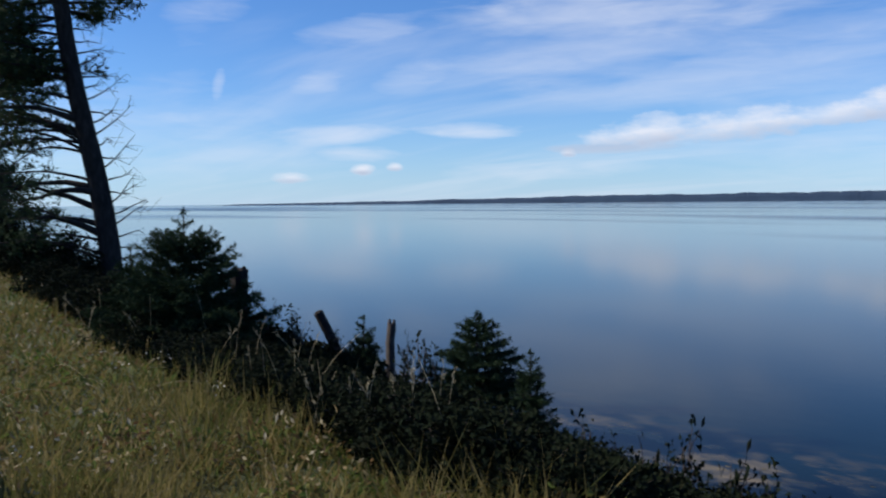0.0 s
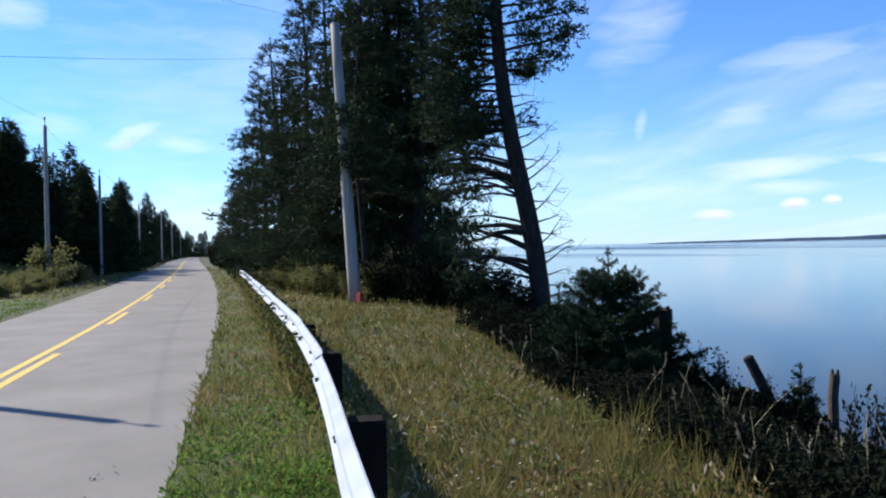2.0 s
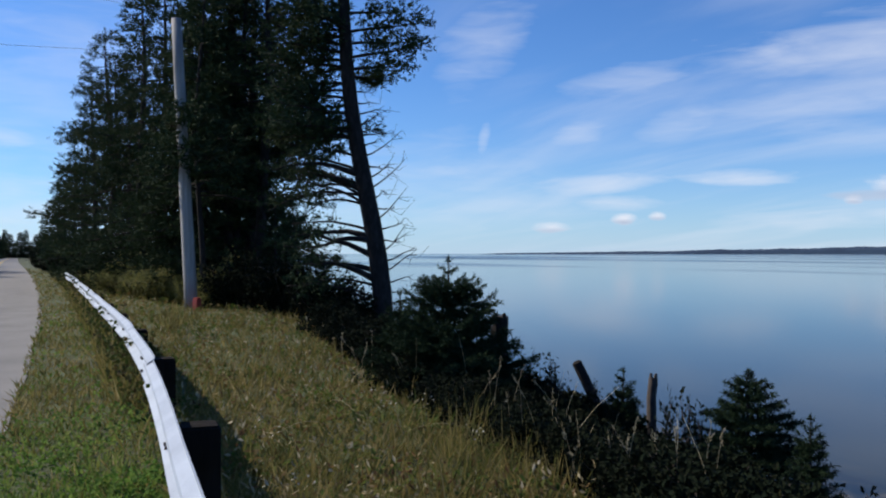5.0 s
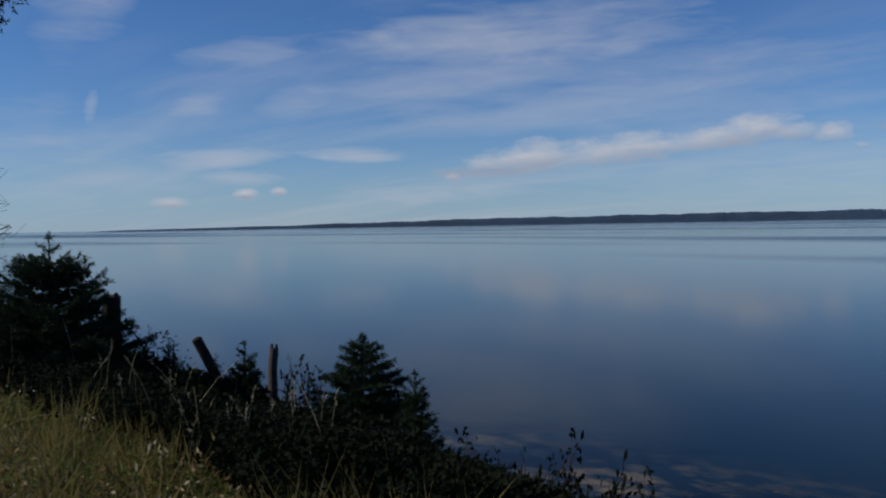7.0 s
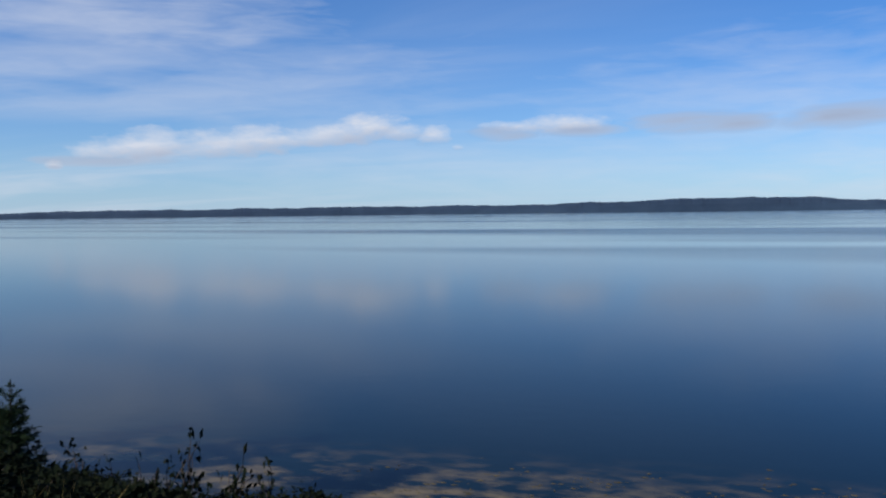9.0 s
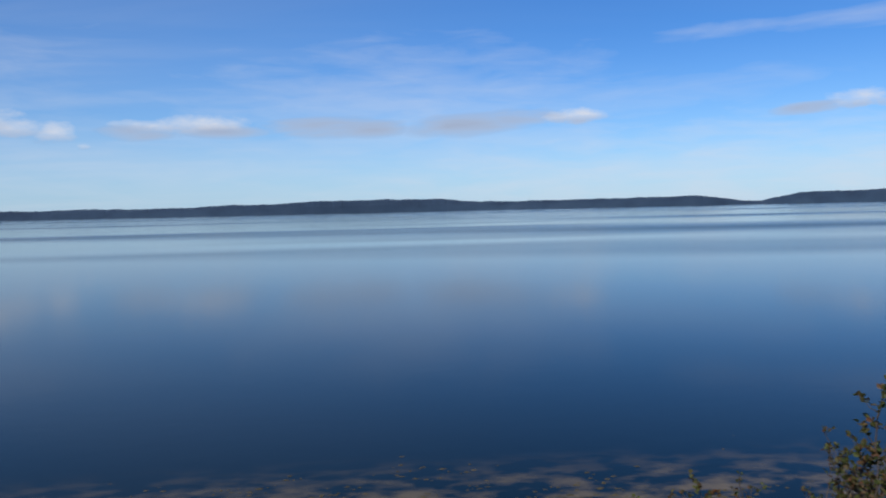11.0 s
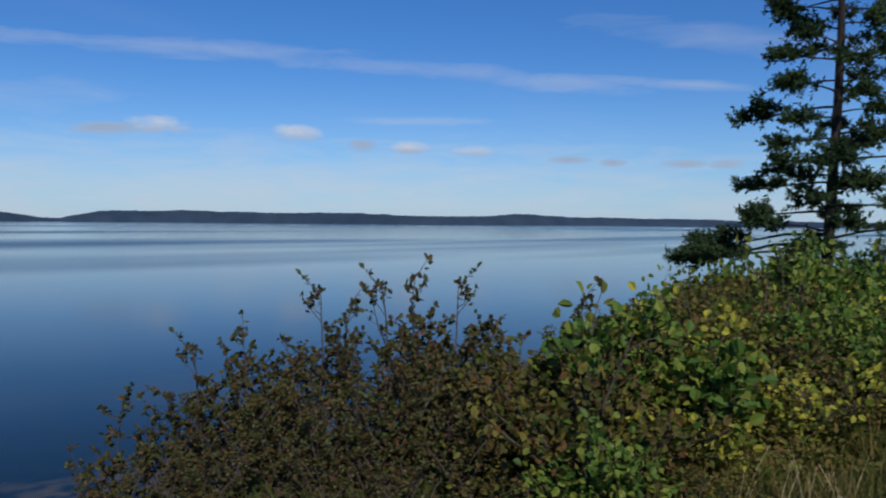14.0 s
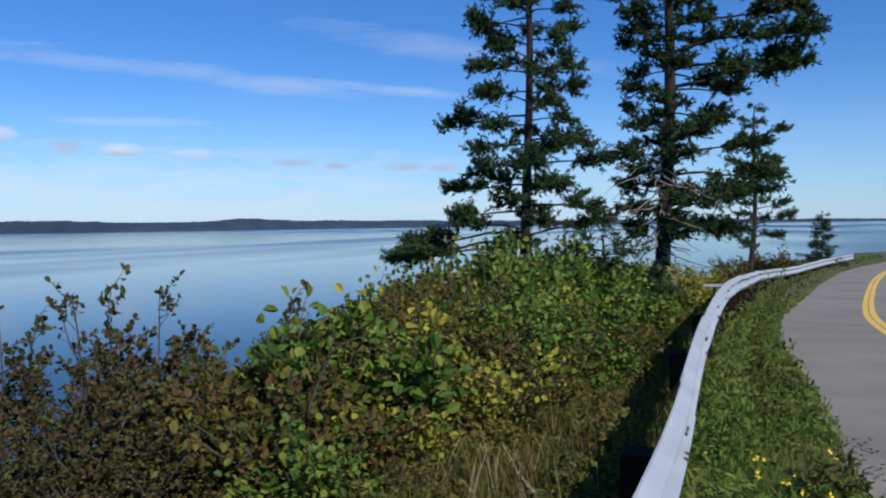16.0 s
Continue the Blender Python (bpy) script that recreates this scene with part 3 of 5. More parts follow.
PANEL = 3.2
LAP = float(run[np.argmin(np.hypot(rail_line[:, 0] + 5.7, rail_line[:, 1] - 5.2))])
JOINT = LAP % PANEL
q0, k = JOINT, 0
while q0 < run[-1] - 1:
    q1 = min(q0 + PANEL + .25, run[-1])
    gp = Geo()
    qs = np.linspace(q0, q1, 12)
    v = []
    lap = .006 * (k % 2)
    sag = .005 * math.sin(k * 2.1)
    if LAP - .2 < q0 < LAP + 2 * PANEL:  # from here the beam hangs a little lower, lapped over the next panel
        lap, sag = .02, -.03
    for q in qs:
        x, y, w, z = rail_at(q)
        sea = np.array([-w[1], w[0]])
        for o, h in PROFILE:
            v.append((x - sea[0] * (.06 + lap - o), y - sea[1] * (.06 + lap - o), z + h + sag))
    m = len(PROFILE)
    gp.add(np.array(v), [(i * m + j, i * m + j + 1, (i + 1) * m + j + 1, (i + 1) * m + j) for i in range(11) for j in range(m - 1)])
    ob = part("rail_panel", gp, M_PAINT, rail, smooth=False)
    sol = ob.modifiers.new("thick", "SOLIDIFY")
    sol.thickness = .005
    q0 += PANEL
    k += 1
q = float(run[np.argmin(np.hypot(rail_line[:, 0] + 4.0, rail_line[:, 1] - 3.9))]) % PANEL + .06
while q < run[-1]:
    x, y, w, z = rail_at(q)
    sea = np.array([-w[1], w[0]])
    m4 = Matrix(((w[0], sea[0], 0, x), (w[1], sea[1], 0, y), (0, 0, 1, z), (0, 0, 0, 1)))
    gp = Geo()
    cut = .02 if x < 0 else -.08
    box(gp, (-.10, .0, -1.0), (.10, .22, cut), m4)
    box(gp, (-.088, .015, cut), (.088, .205, cut + .015), m4)
    part("post", gp, M_DARKWOOD, rail, "dark creosoted timber post")
    for da in (-.05, .05):
        for hz in (.075, -.045):
            a = np.array([x + w[0] * da - sea[0] * .055, y + w[1] * da - sea[1] * .055, z + hz - .03])
            gb = Geo()
            tube(gb, [a, a - np.array([sea[0], sea[1], 0]) * .022], .011, 6)
            part("bolt", gb, M_RUST, rail, "rusted bolt head")
    q += PANEL


# ---- trees ----
def spruce(h, r, base, seed, per=6, gap=.42, tuft=.26, droop=.35, bare=0.0, trunk_r=None, lean=(0, 0), taper=.75, lush=1.0):
    """Trunk and crown of a spruce: whorls of drooping boughs that carry sprays of needles."""
    rg = np.random.default_rng(seed)
    tg, cg = Geo(), Geo()
    tr = trunk_r or h * .016
    zs = np.linspace(-.4, h, 9)
    bend = lambda z: np.stack([lean[0] * z, lean[1] * z, z], -1)
    tube(tg, bend(zs), tr * (1 - .93 * np.clip(zs / h, 0, 1)), 8)
    z = base
    while z < h - .15:
        t = (z - base) / (h - base)
        ragged = rg.uniform(.6, 1.18)
        for _ in range(per + int(rg.integers(-1, 2))):
            a = rg.uniform(0, 2 * np.pi)
            ln = (r * (1 - t) ** taper + .05 * min(h, 4)) * rg.uniform(.5, 1.12) * ragged
            if rg.random() < .07:
                ln *= 1.3
            zz = z + rg.uniform(-.5, .5) * gap
            out, side = np.array([np.cos(a), np.sin(a), 0]), np.array([-np.sin(a), np.cos(a), 0])
            u = np.linspace(0, 1, 5)
            rise = .25 * (t - .2)
            pts = bend(np.full(5, zz)) + out * (u * ln)[:, None]
            pts[:, 2] += ln * (rise * u - droop * (1 - t) * u ** 1.6 + .12 * u ** 4)
            tube(tg, pts, np.linspace(.028, .006, 5) * (ln / 1.5 + .3), 3)
            n = max(4, int(ln * 10 / tuft * lush))
            uu = rg.uniform(.12 + bare, 1, n) ** .8
            lat = rg.normal(0, .24, n) * ln * (1.05 - .75 * uu)
            base_p = np.stack([np.interp(uu, u, pts[:, i]) for i in range(3)], 1)
            pp = base_p + side * lat[:, None]
            pp[:, 2] -= np.abs(lat) * .25 + rg.uniform(0, .08, n)
            aa = out * .75 + side * np.sign(lat)[:, None] * .55 + rg.normal(0, .3, (n, 3)) + [0, 0, -.12]
            leaves(cg, pp, aa, tuft * rg.uniform(.7, 1.3, n), tuft * .17, rg, .1, (0, 0, 1))
            leaves(cg, pp, aa + rg.normal(0, .5, (n, 3)), tuft * rg.uniform(.5, 1.1, n), tuft * .16, rg, .1)
        z += gap * (1 - .35 * t)
    n = 10
    leaves(cg, bend(np.linspace(h - .5, h, n)), rg.normal(0, .5, (n, 3)) + [0, 0, .9], tuft * .8, tuft * .3, rg)
    return tg, cg


def brush(geo, p, way, length, per, needle, width, rg):
    """Sprigs at p along way, bristling with needles all round."""
    n = len(p)
    q, w, ln = np.repeat(p, per, 0), np.repeat(unit(way), per, 0), np.repeat(length, per)
    leaves(geo, q + w * (ln * rg.uniform(0, 1, n * per))[:, None], w * .8 + .85 * unit(rg.normal(size=(n * per, 3))), needle * rg.uniform(.7, 1.25, n * per), width, rg, .1)


def old_spruce(h, seed, boughs, trunk_r, lean, sprig=.3, dense=9, per=14, needle=.07, width=.018, bend=.06, gather=.8):
    """A weathered spruce. boughs: (share of the height, direction, length, bare share, rise); each bough forks into side twigs that carry the sprigs."""
    rg = np.random.default_rng(seed)
    tg, cg = Geo(), Geo()
    u = np.linspace(0, 1, 11)
    path = np.stack([lean[0] * u * h + bend * np.sin(u * 8 + seed), lean[1] * u * h + bend * np.cos(u * 6), -.4 + u * (h + .4)], 1)
    tube(tg, path, trunk_r * (1 - u) ** .7 + .012, 10)
    at, ways, lens = [], [], []
    v = np.linspace(0, 1, 7)
    for t, a, ln, bare, rise in boughs:
        out, side = np.array([math.cos(a), math.sin(a), 0]), np.array([-math.sin(a), math.cos(a), 0])
        foot = np.array([np.interp(t, u, path[:, j]) for j in range(3)])
        p = foot + out * (v * ln)[:, None] + np.cumsum(rg.normal(0, .022, (7, 3)), 0) * (v * ln)[:, None]
        p[:, 2] += ln * (rise * v - .42 * v ** 2 + .24 * v ** 3)
        tube(tg, p, np.linspace(.022, .005, 7) * (.4 + ln / 2), 5)
        arms = [(np.array([np.interp(max(bare, .35), v, p[:, j]) for j in range(3)]), p[-1])]
        for k in range(int(ln * 3.4) + 2):
            w = rg.uniform(bare, .97)
            b0 = np.array([np.interp(w, v, p[:, j]) for j in range(3)])
            reach = (ln * .42 * (1.15 - w) + .10) * rg.uniform(.5, 1.25)
            b1 = b0 + (out * .7 + side * (.8 if k % 2 else -.8) + [0, 0, rg.normal(.06, .16)]) * reach
            tube(tg, [b0, b1], [.007 + .002 * ln, .003], 3)
            arms.append((b0, b1))
        for b0, b1 in arms:
            far = b1 - b0
            n = max(2, int(np.linalg.norm(far) * dense))
            w = rg.uniform(.05, 1, (n, 1)) ** gather
            at.append(b0 + far * w)
            ways.append(unit(far) * .7 + rg.normal(0, .42, (n, 3)) + [0, 0, .32])
            lens.append(sprig * rg.uniform(.55, 1.2, n))
    brush(cg, np.concatenate(at), np.concatenate(ways), np.concatenate(lens), per, needle, width, rg)
    return tg, cg


def ragged(n, low, reach, seed, bare=.25):
    """Boughs all round the trunk, with gaps where some have gone. reach: length by share of the height."""
    rg = np.random.default_rng(seed)
    made = []
    for i in range(n):
        t = low + (1 - low) * (i + rg.uniform(0, 1)) / n
        a = i * 2.4 + rg.uniform(-.6, .6)
        if noise.noise((math.cos(a) * 1.2, math.sin(a) * 1.2, t * 9 + seed)) < -.28:
            continue
        made.append((t, a, float(np.interp(t, *reach)) * rg.uniform(.55, 1.15) * (1.4 if rg.random() < .12 else 1), bare, rg.uniform(-.05, .3) + .35 * max(0, t - .6)))
    return made


def spruce_thing(geos, at, label, yaw=0, scale=1.0, needles=None, group="", name="spruce_tree"):
    th = thing(name, at, label, "tree", group, yaw, scale)
    part("trunk", geos[0], M_BARK, th)
    part("crown", geos[1], needles or M_NEEDLE, th)
    return th


def at_yaw(yaw, d, z=None):
    x, y = -math.sin(radians(yaw)) * d, math.cos(radians(yaw)) * d
    return (x, y, float(ground_z([x], [y])[0]) if z is None else z)


def sat(x, y, dz=0.0):
    return (x, y, float(ground_z([x], [y])[0]) + dz)


# the wood on the seaward side
WOOD = "tall dark wind-beaten spruce at the wood's edge above the shore"
REACH = ([0, .12, .3, .5, .7, .88, 1], [2.6, 2.9, 2.7, 2.5, 1.9, 1.1, .25])
SLIM = ([0, .2, .45, .7, .88, 1], [2.0, 2.2, 2.0, 1.5, .9, .2])
kinds = [old_spruce(14, 1, ragged(105, .04, REACH, 1), .20, (.01, -.01), .42, 5.5, 14, .16, .038, .1), old_spruce(12.5, 2, ragged(100, .03, REACH, 2), .18, (-.01, .02), .42, 5.5, 14, .16, .038, .1),
         old_spruce(15, 3, ragged(84, .36, REACH, 3, .3), .21, (.02, .01), .42, 5.5, 14, .16, .038, .1), old_spruce(10, 4, ragged(84, .03, SLIM, 4), .15, (.0, .02), .40, 5.5, 14, .15, .036, .1)]
first = []
for i, (yw, d, kd, sc) in enumerate([(47.0, 32.0, 0, 1.05), (50.0, 36, 1, 1.0), (42.5, 29.5, 2, 1.0), (51.9, 42, 3, 1.15), (44.2, 31.5, 0, 1.0), (43.0, 35, 0, 1.1), (45.5, 38, 1, 1.1), (49.0, 41, 0, 1.05), (53.0, 50, 1, .92), (51.6, 55, 0, .95), (53.7, 60, 3, 1.0), (54.2, 72, 0, .68),
                                     (54.8, 80, 1, .68), (55.2, 98, 3, .9), (55.6, 118, 0, .6), (56.0, 145, 1, .6), (44.5, 43, 0, 1.1), (48.2, 33, 3, .8), (46.1, 31.5, 1, .9), (50.8, 39, 3, .85), (43.4, 31, 2, .9), (44.8, 30.5, 3, 1.1), (40.4, 30, 3, .42), (38.9, 31, 3, .36), (41.6, 28.5, 3, .4)]):
    x, y, z = at_yaw(yw, d)
    if i < 4:
        first.append(spruce_thing(kinds[i], (x, y, z), WOOD, 40 * i, sc, group="wood above the shore"))
    else:
        ob = copy_thing(first[kd], pose(x, y, z, 0, 0, i * 67))
        ob.scale = (sc, sc, sc)
# one close behind the utility pole, with long low boughs on either side of it
past = [(z / 11.5, radians(-43.5) + da, 2.7, .35, .12) for z, da in ((4.3, .35), (4.6, -.3), (4.9, .15), (5.2, -.12), (5.5, .4), (5.8, -.35), (6.1, .1), (6.3, -.1))]
gs = old_spruce(11.5, 7, past + [(t, a, ln, .2, rise) for t, a, ln, _, rise in ragged(64, .33, ([0, .36, .5, .55, 1], [2.3, 2.5, 2.1, .7, .2]), 7)], .09, (.0, .01), .42, 5.5, 10, .17, .055, .1)
spruce_thing(gs, at_yaw(46.5, 28.3), "dark spruce that crowds the utility pole", 0, 1.0, group="wood above the shore")

# woods across the road
INLAND = "dark spruce in the wood across the road"
far_kinds = [spruce(9, 2.1, .3, 5, 8, .44, .46, .3, taper=.9, lush=1.0), spruce(9.4, 1.9, .3, 6, 8, .44, .46, .25, taper=1.05, lush=1.0)]
far_first = [spruce_thing(far_kinds[i], at_yaw(a, d), INLAND, 20 * i, sc, group="wood across the road") for i, a, d, sc in ((0, 70.3, 58, 1.1), (1, 68.6, 61, 1.1))]
rr = np.random.default_rng(5)
yw = 75.0
while yw > 58.2:
    front = float(np.interp(yw, [58.2, 59.2, 60.2, 61, 62, 64, 66, 70, 75], [300, 240, 170, 120, 84, 72, 64, 58, 55]))
    crest = float(np.interp(yw, [58.1, 58.8, 60.2, 62.4, 64.3, 65.3, 67.5, 70, 75], [.9, 1.7, 3.1, 4.6, 5.2, 6.3, 7.5, 8.6, 9.2]))
    for row in range(4 if yw > 61.5 else 2):
        d = front + row * 2.6 + rr.uniform(-1, 1)
        x, y, z = at_yaw(yw + rr.uniform(-1.2, 1.2) * 58 / front, d)
        top = 1.55 + d * math.tan(radians(crest * rr.uniform(.66, 1.06))) - z
        k = int(rr.integers(2))
        ob = copy_thing(far_first[k], pose(x, y, z, 0, 0, rr.uniform(0, 360)))
        q = top / (9, 9.4)[k]
        ob.scale = (q * 1.05, q * 1.05, q)
    yw -= math.degrees((1.05 if yw > 65 else .7) / front)
# low trees that close the view where the road goes out of sight
for i, yw in enumerate(np.arange(55.2, 60.4, .28)):
    ob = copy_thing(far_first[i % 2], pose(*at_yaw(yw, 300 + 14 * math.sin(i * 2.3)), 0, 0, i * 50))
    q = .8 + .2 * math.sin(i * 1.9)
    ob.scale = (q * 1.5, q * 1.5, q)


# ---- utility poles and cables ----
def pole(at, h, label, r=.13, lean=(0, 0), pin=True, tilt=0):
    th = thing("utility_pole", at, label, "utility pole", "poles along the road")
    gp = Geo()
    zs = np.linspace(-.5, h, 7)
    tube(gp, np.stack([lean[0] * zs, lean[1] * zs, zs], 1), r * (1 - .25 * np.clip(zs / h, 0, 1)), 12)
    part("shaft", gp, M_POLE, th, smooth=True)
    if pin:
        gi = Geo()
        c = np.array([lean[0] * h, lean[1] * h, h])
        tube(gi, [c + [0, 0, -.1], c + [0, 0, .28], c + [0, 0, .30], c + [0, 0, .42]], [.02, .02, .05, .035], 8)
        part("insulator", gi, M_RUST, th)
    return th


near_pole = at_yaw(46.95, 26.6)
pole(near_pole, 8.8 - near_pole[2] - .2, "grey weathered wooden utility pole beside the spruces", .2, (-.05, -.022), False)
gr = Geo()
x, y, z = at_yaw(46.6, 26.0)
box(gr, (x - .09, y - .09, z - .1), (x + .09, y + .09, z + .36))
box(gr, (x - .07, y - .07, z + .36), (x + .07, y + .07, z + .41))
single("marker_box", gr, M_RED, "small red plastic box in the grass by the pole", "marker")
line_poles = [(-17.15, 2.1)] + [at_yaw(a, d)[:2] for a, d in ((66.2, 46), (63.3, 67), (61.1, 102), (59.8, 146), (59.2, 190), (58.7, 240))]
for i, (x, y) in enumerate(line_poles):
    pole(sat(x, y), (7.6, 8.0, 7.4, 7.2, 8.2, 8.1, 8.1)[i], "pale wooden utility pole on the inland roadside", .12)


def cable(name, a, b, sag, label, r=.012):
    u = np.linspace(0, 1, 24)
    a, b = np.array(a, float), np.array(b, float)
    p = a + (b - a) * u[:, None]
    p[:, 2] -= sag * 4 * u * (1 - u)
    gc = Geo()
    tube(gc, p, r, 5)
    single(name, gc, M_WIRE, label, "cable")


top0 = (near_pole[0] - .42, near_pole[1] - .19, near_pole[2] + 8.5)
cable("cable", (-17.15, 2.1, 8.0), (top0[0], top0[1], top0[2] + .3), .25, "black overhead cable from pole to pole", .0045)
cable("cable", (-17.15, 2.1, 4.9), (top0[0] - 2, top0[1] + 1.6, 8.2), .2, "black overhead cable from pole to pole", .0045)
for a, b in zip(line_poles[:-1], line_poles[1:]):
    cable("cable", (*a, 8.0), (*b, 8.3), .5, "black overhead cable along the road", .005)


# ---- the leaning spruce ----
def leaning_spruce():
    rg = np.random.default_rng(21)
    x, y, z = at_yaw(34.3, 23.2)
    th = thing("leaning_spruce", (x, y, z - .1), "leaning half-bare spruce with a thick dark trunk", "tree")
    sea = np.array([.8387, .5446, 0])  # across the view, towards the water
    tip = np.array([-1.25, -.82, 13.5])
    u = np.linspace(0, 1, 14)
    path = tip * u[:, None] + np.stack([.12 * np.sin(u * 9), .1 * np.sin(u * 7), 0 * u], 1)
    tg = Geo()
    rad = .255 * (1 - u) ** .5 + .03
    rad[0] = .38
    tube(tg, path, rad, 12)
    cg, dg = Geo(), Geo()

    def spot(h):
        return np.array([np.interp(h / 13.5, u, path[:, i]) for i in range(3)])

    for h in np.concatenate([np.sort(rg.uniform(1.3, 6.6, 28)), np.linspace(6.4, 13.2, 34)]):
        high = h > 6.2
        for _ in range(1 if not high else 2):
            a = rg.uniform(-.5, .5) + np.pi if (not high or rg.random() < .55) else rg.uniform(0, 2 * np.pi)
            out = sea * np.cos(a) + np.array([-.5446, .8387, 0]) * np.sin(a)
            if high and h < 8.0 and np.cos(a) > -.3:
                continue
            ln = rg.uniform(1.7, 3.0) if not high else (2.4 - (h - 6) * .2) * rg.uniform(.6, 1.15)
            if high and 8.0 < h < 9.6 and np.cos(a) > .4:
                ln = 2.1
            v = np.linspace(0, 1, 7)
            p = spot(h) + out * (v * ln)[:, None]
            p[:, 2] += ln * ((rg.uniform(.2, .75) * v - .38 * v ** 2 if not high else .15 * v - .35 * v ** 2 + .28 * v ** 3)) + .06 * np.cumsum(rg.normal(0, 1, 7)) * v
            thick = .10 if (not high and rg.random() < .4) else .045
            tube(tg, p, np.linspace(thick, .012, 7), 5)
            m = int(ln * (9 if not high else 32))
            w = rg.uniform(.5 if not high else .25, 1, m)
            c = np.stack([np.interp(w, v, p[:, i]) for i in range(3)], 1) + rg.normal(0, .16, (m, 3)) * [1, 1, .5]
            brush(cg, c, out * .5 + rg.normal(0, .6, (m, 3)) + [0, 0, .25], rg.uniform(.2, .4, m), 9, .13, .04, rg)
            for _ in range(3):
                k = rg.uniform(.3, .9)
                b = np.array([np.interp(k, v, p[:, i]) for i in range(3)])
                tube(tg, [b, b + out * .25 + rg.normal(0, .2, 3), b + out * .5 + rg.normal(0, .3, 3)], [.012, .008, .004], 3)
    for h, ln, aa in ((8.2, 1.7, .1), (8.5, 2.0, -.25), (8.9, 1.9, .3), (9.2, 2.0, -.1), (9.7, 1.7, .2), (10.2, 1.5, -.3)):
        out = sea * np.cos(aa) + np.array([-.5446, .8387, 0]) * np.sin(aa)
        v = np.linspace(0, 1, 7)
        p = spot(h) + out * (v * ln)[:, None]
        p[:, 2] += ln * (.22 * v - .3 * v ** 2 + .2 * v ** 3)
        tube(tg, p, np.linspace(.05, .012, 7), 5)
        m = int(ln * 44)
        w = rg.uniform(.25, 1.03, m)
        c = np.stack([np.interp(w, v, p[:, i]) for i in range(3)], 1) + rg.normal(0, .16, (m, 3)) * [1, 1, .6]
        brush(cg, c, out * .5 + rg.normal(0, .6, (m, 3)) + [0, 0, .3], rg.uniform(.2, .4, m), 10, .13, .04, rg)
    for h in np.linspace(1.6, 7.6, 22):
        a = rg.uniform(-.45, .45)
        out = sea * np.cos(a) + np.array([-.5446, .8387, 0]) * np.sin(a)
        ln = rg.uniform(.35, .95)
        v = np.linspace(0, 1, 6)
        p = spot(h) + out * (.2 + v * ln)[:, None]
        p[:, 2] += ln * (rg.uniform(-.15, .9) * v ** 1.3) + .05 * np.cumsum(rg.normal(0, 1, 6)) * v
        tube(dg, p, np.linspace(.026, .006, 6), 4)
        for _ in range(3):
            k = rg.uniform(.4, .95)
            b = np.array([np.interp(k, v, p[:, i]) for i in range(3)])
            tube(dg, [b, b + out * .12 + rg.normal(0, .12, 3), b + out * .25 + rg.normal(0, .2, 3)], [.010, .007, .004], 3)
    part("trunk", tg, M_BARK, th, smooth=True)
    part("crown", cg, M_NEEDLE, th)
    part("dead_branch", dg, M_BARK, th, "bare dead twigs")


leaning_spruce()


# ---- shrubs ----
def shrub(h, r, seed, stems=9, per=130, leaf=.05, sprig=.3, low=.15, round_=.6, oval=False):
    """Stems that fan out from the root, leaves along their upper part."""
    rg = np.random.default_rng(seed)
    sg, lg = Geo(), Geo()
    for i in range(stems):
        a, reach = rg.uniform(0, 2 * np.pi), r * rg.uniform(.1, 1) ** .7
        hh = h * rg.uniform(.6, 1.0) * (1 - .3 * (reach / r) ** 2)
        v = np.linspace(0, 1, 6)
        p = np.stack([np.cos(a) * reach * v ** 1.2, np.sin(a) * reach * v ** 1.2, hh * v], 1) + np.cumsum(rg.normal(0, .02, (6, 3)), 0) * h
        p[0] = (rg.normal(0, .05), rg.normal(0, .05), -.08)
        tube(sg, p, np.linspace(.012, .004, 6) * (.6 + h / 2), 4)
        for k in range(5):
            t0 = rg.uniform(.3, .95)
            b = np.array([np.interp(t0, v, p[:, j]) for j in range(3)])
            d = unit(rg.normal(0, 1, 3) + [np.cos(a) * .5, np.sin(a) * .5, .9])
            e = b + d * sprig * rg.uniform(.5, 1.2) * h
            tube(sg, [b, (b + e) / 2 + rg.normal(0, .02, 3), e], [.005, .004, .002], 3)
            m = max(3, int(per / 7))
            w = rg.uniform(.15, 1, m)[:, None]
            leaves(lg, b * (1 - w) + e * w + rg.normal(0, leaf * .9, (m, 3)), d + rg.normal(0, .8, (m, 3)), leaf * rg.uniform(.6, 1.3, m), leaf * (.78 if oval else .62), rg, .2, (0, 0, .8), oval)
        m = max(4, int(per / 3))
        w = rg.uniform(low, 1, m)
        c = np.stack([np.interp(w, v, p[:, j]) for j in range(3)], 1) + rg.normal(0, .09 * h ** .5 * round_, (m, 3))
        leaves(lg, c, rg.normal(0, .7, (m, 3)) + [0, 0, .35], leaf * rg.uniform(.6, 1.3, m), leaf * (.78 if oval else .62), rg, .2, (0, 0, .8), oval)
    return sg, lg


def shrub_thing(name, geos, leafmat, at, label, group="", yaw=0, scale=1.0):
    th = thing(name, at, label, "shrub", group, yaw, scale)
    part("stem_tangle", geos[0], M_STEM, th)
    part("foliage", geos[1], leafmat, th)
    return th


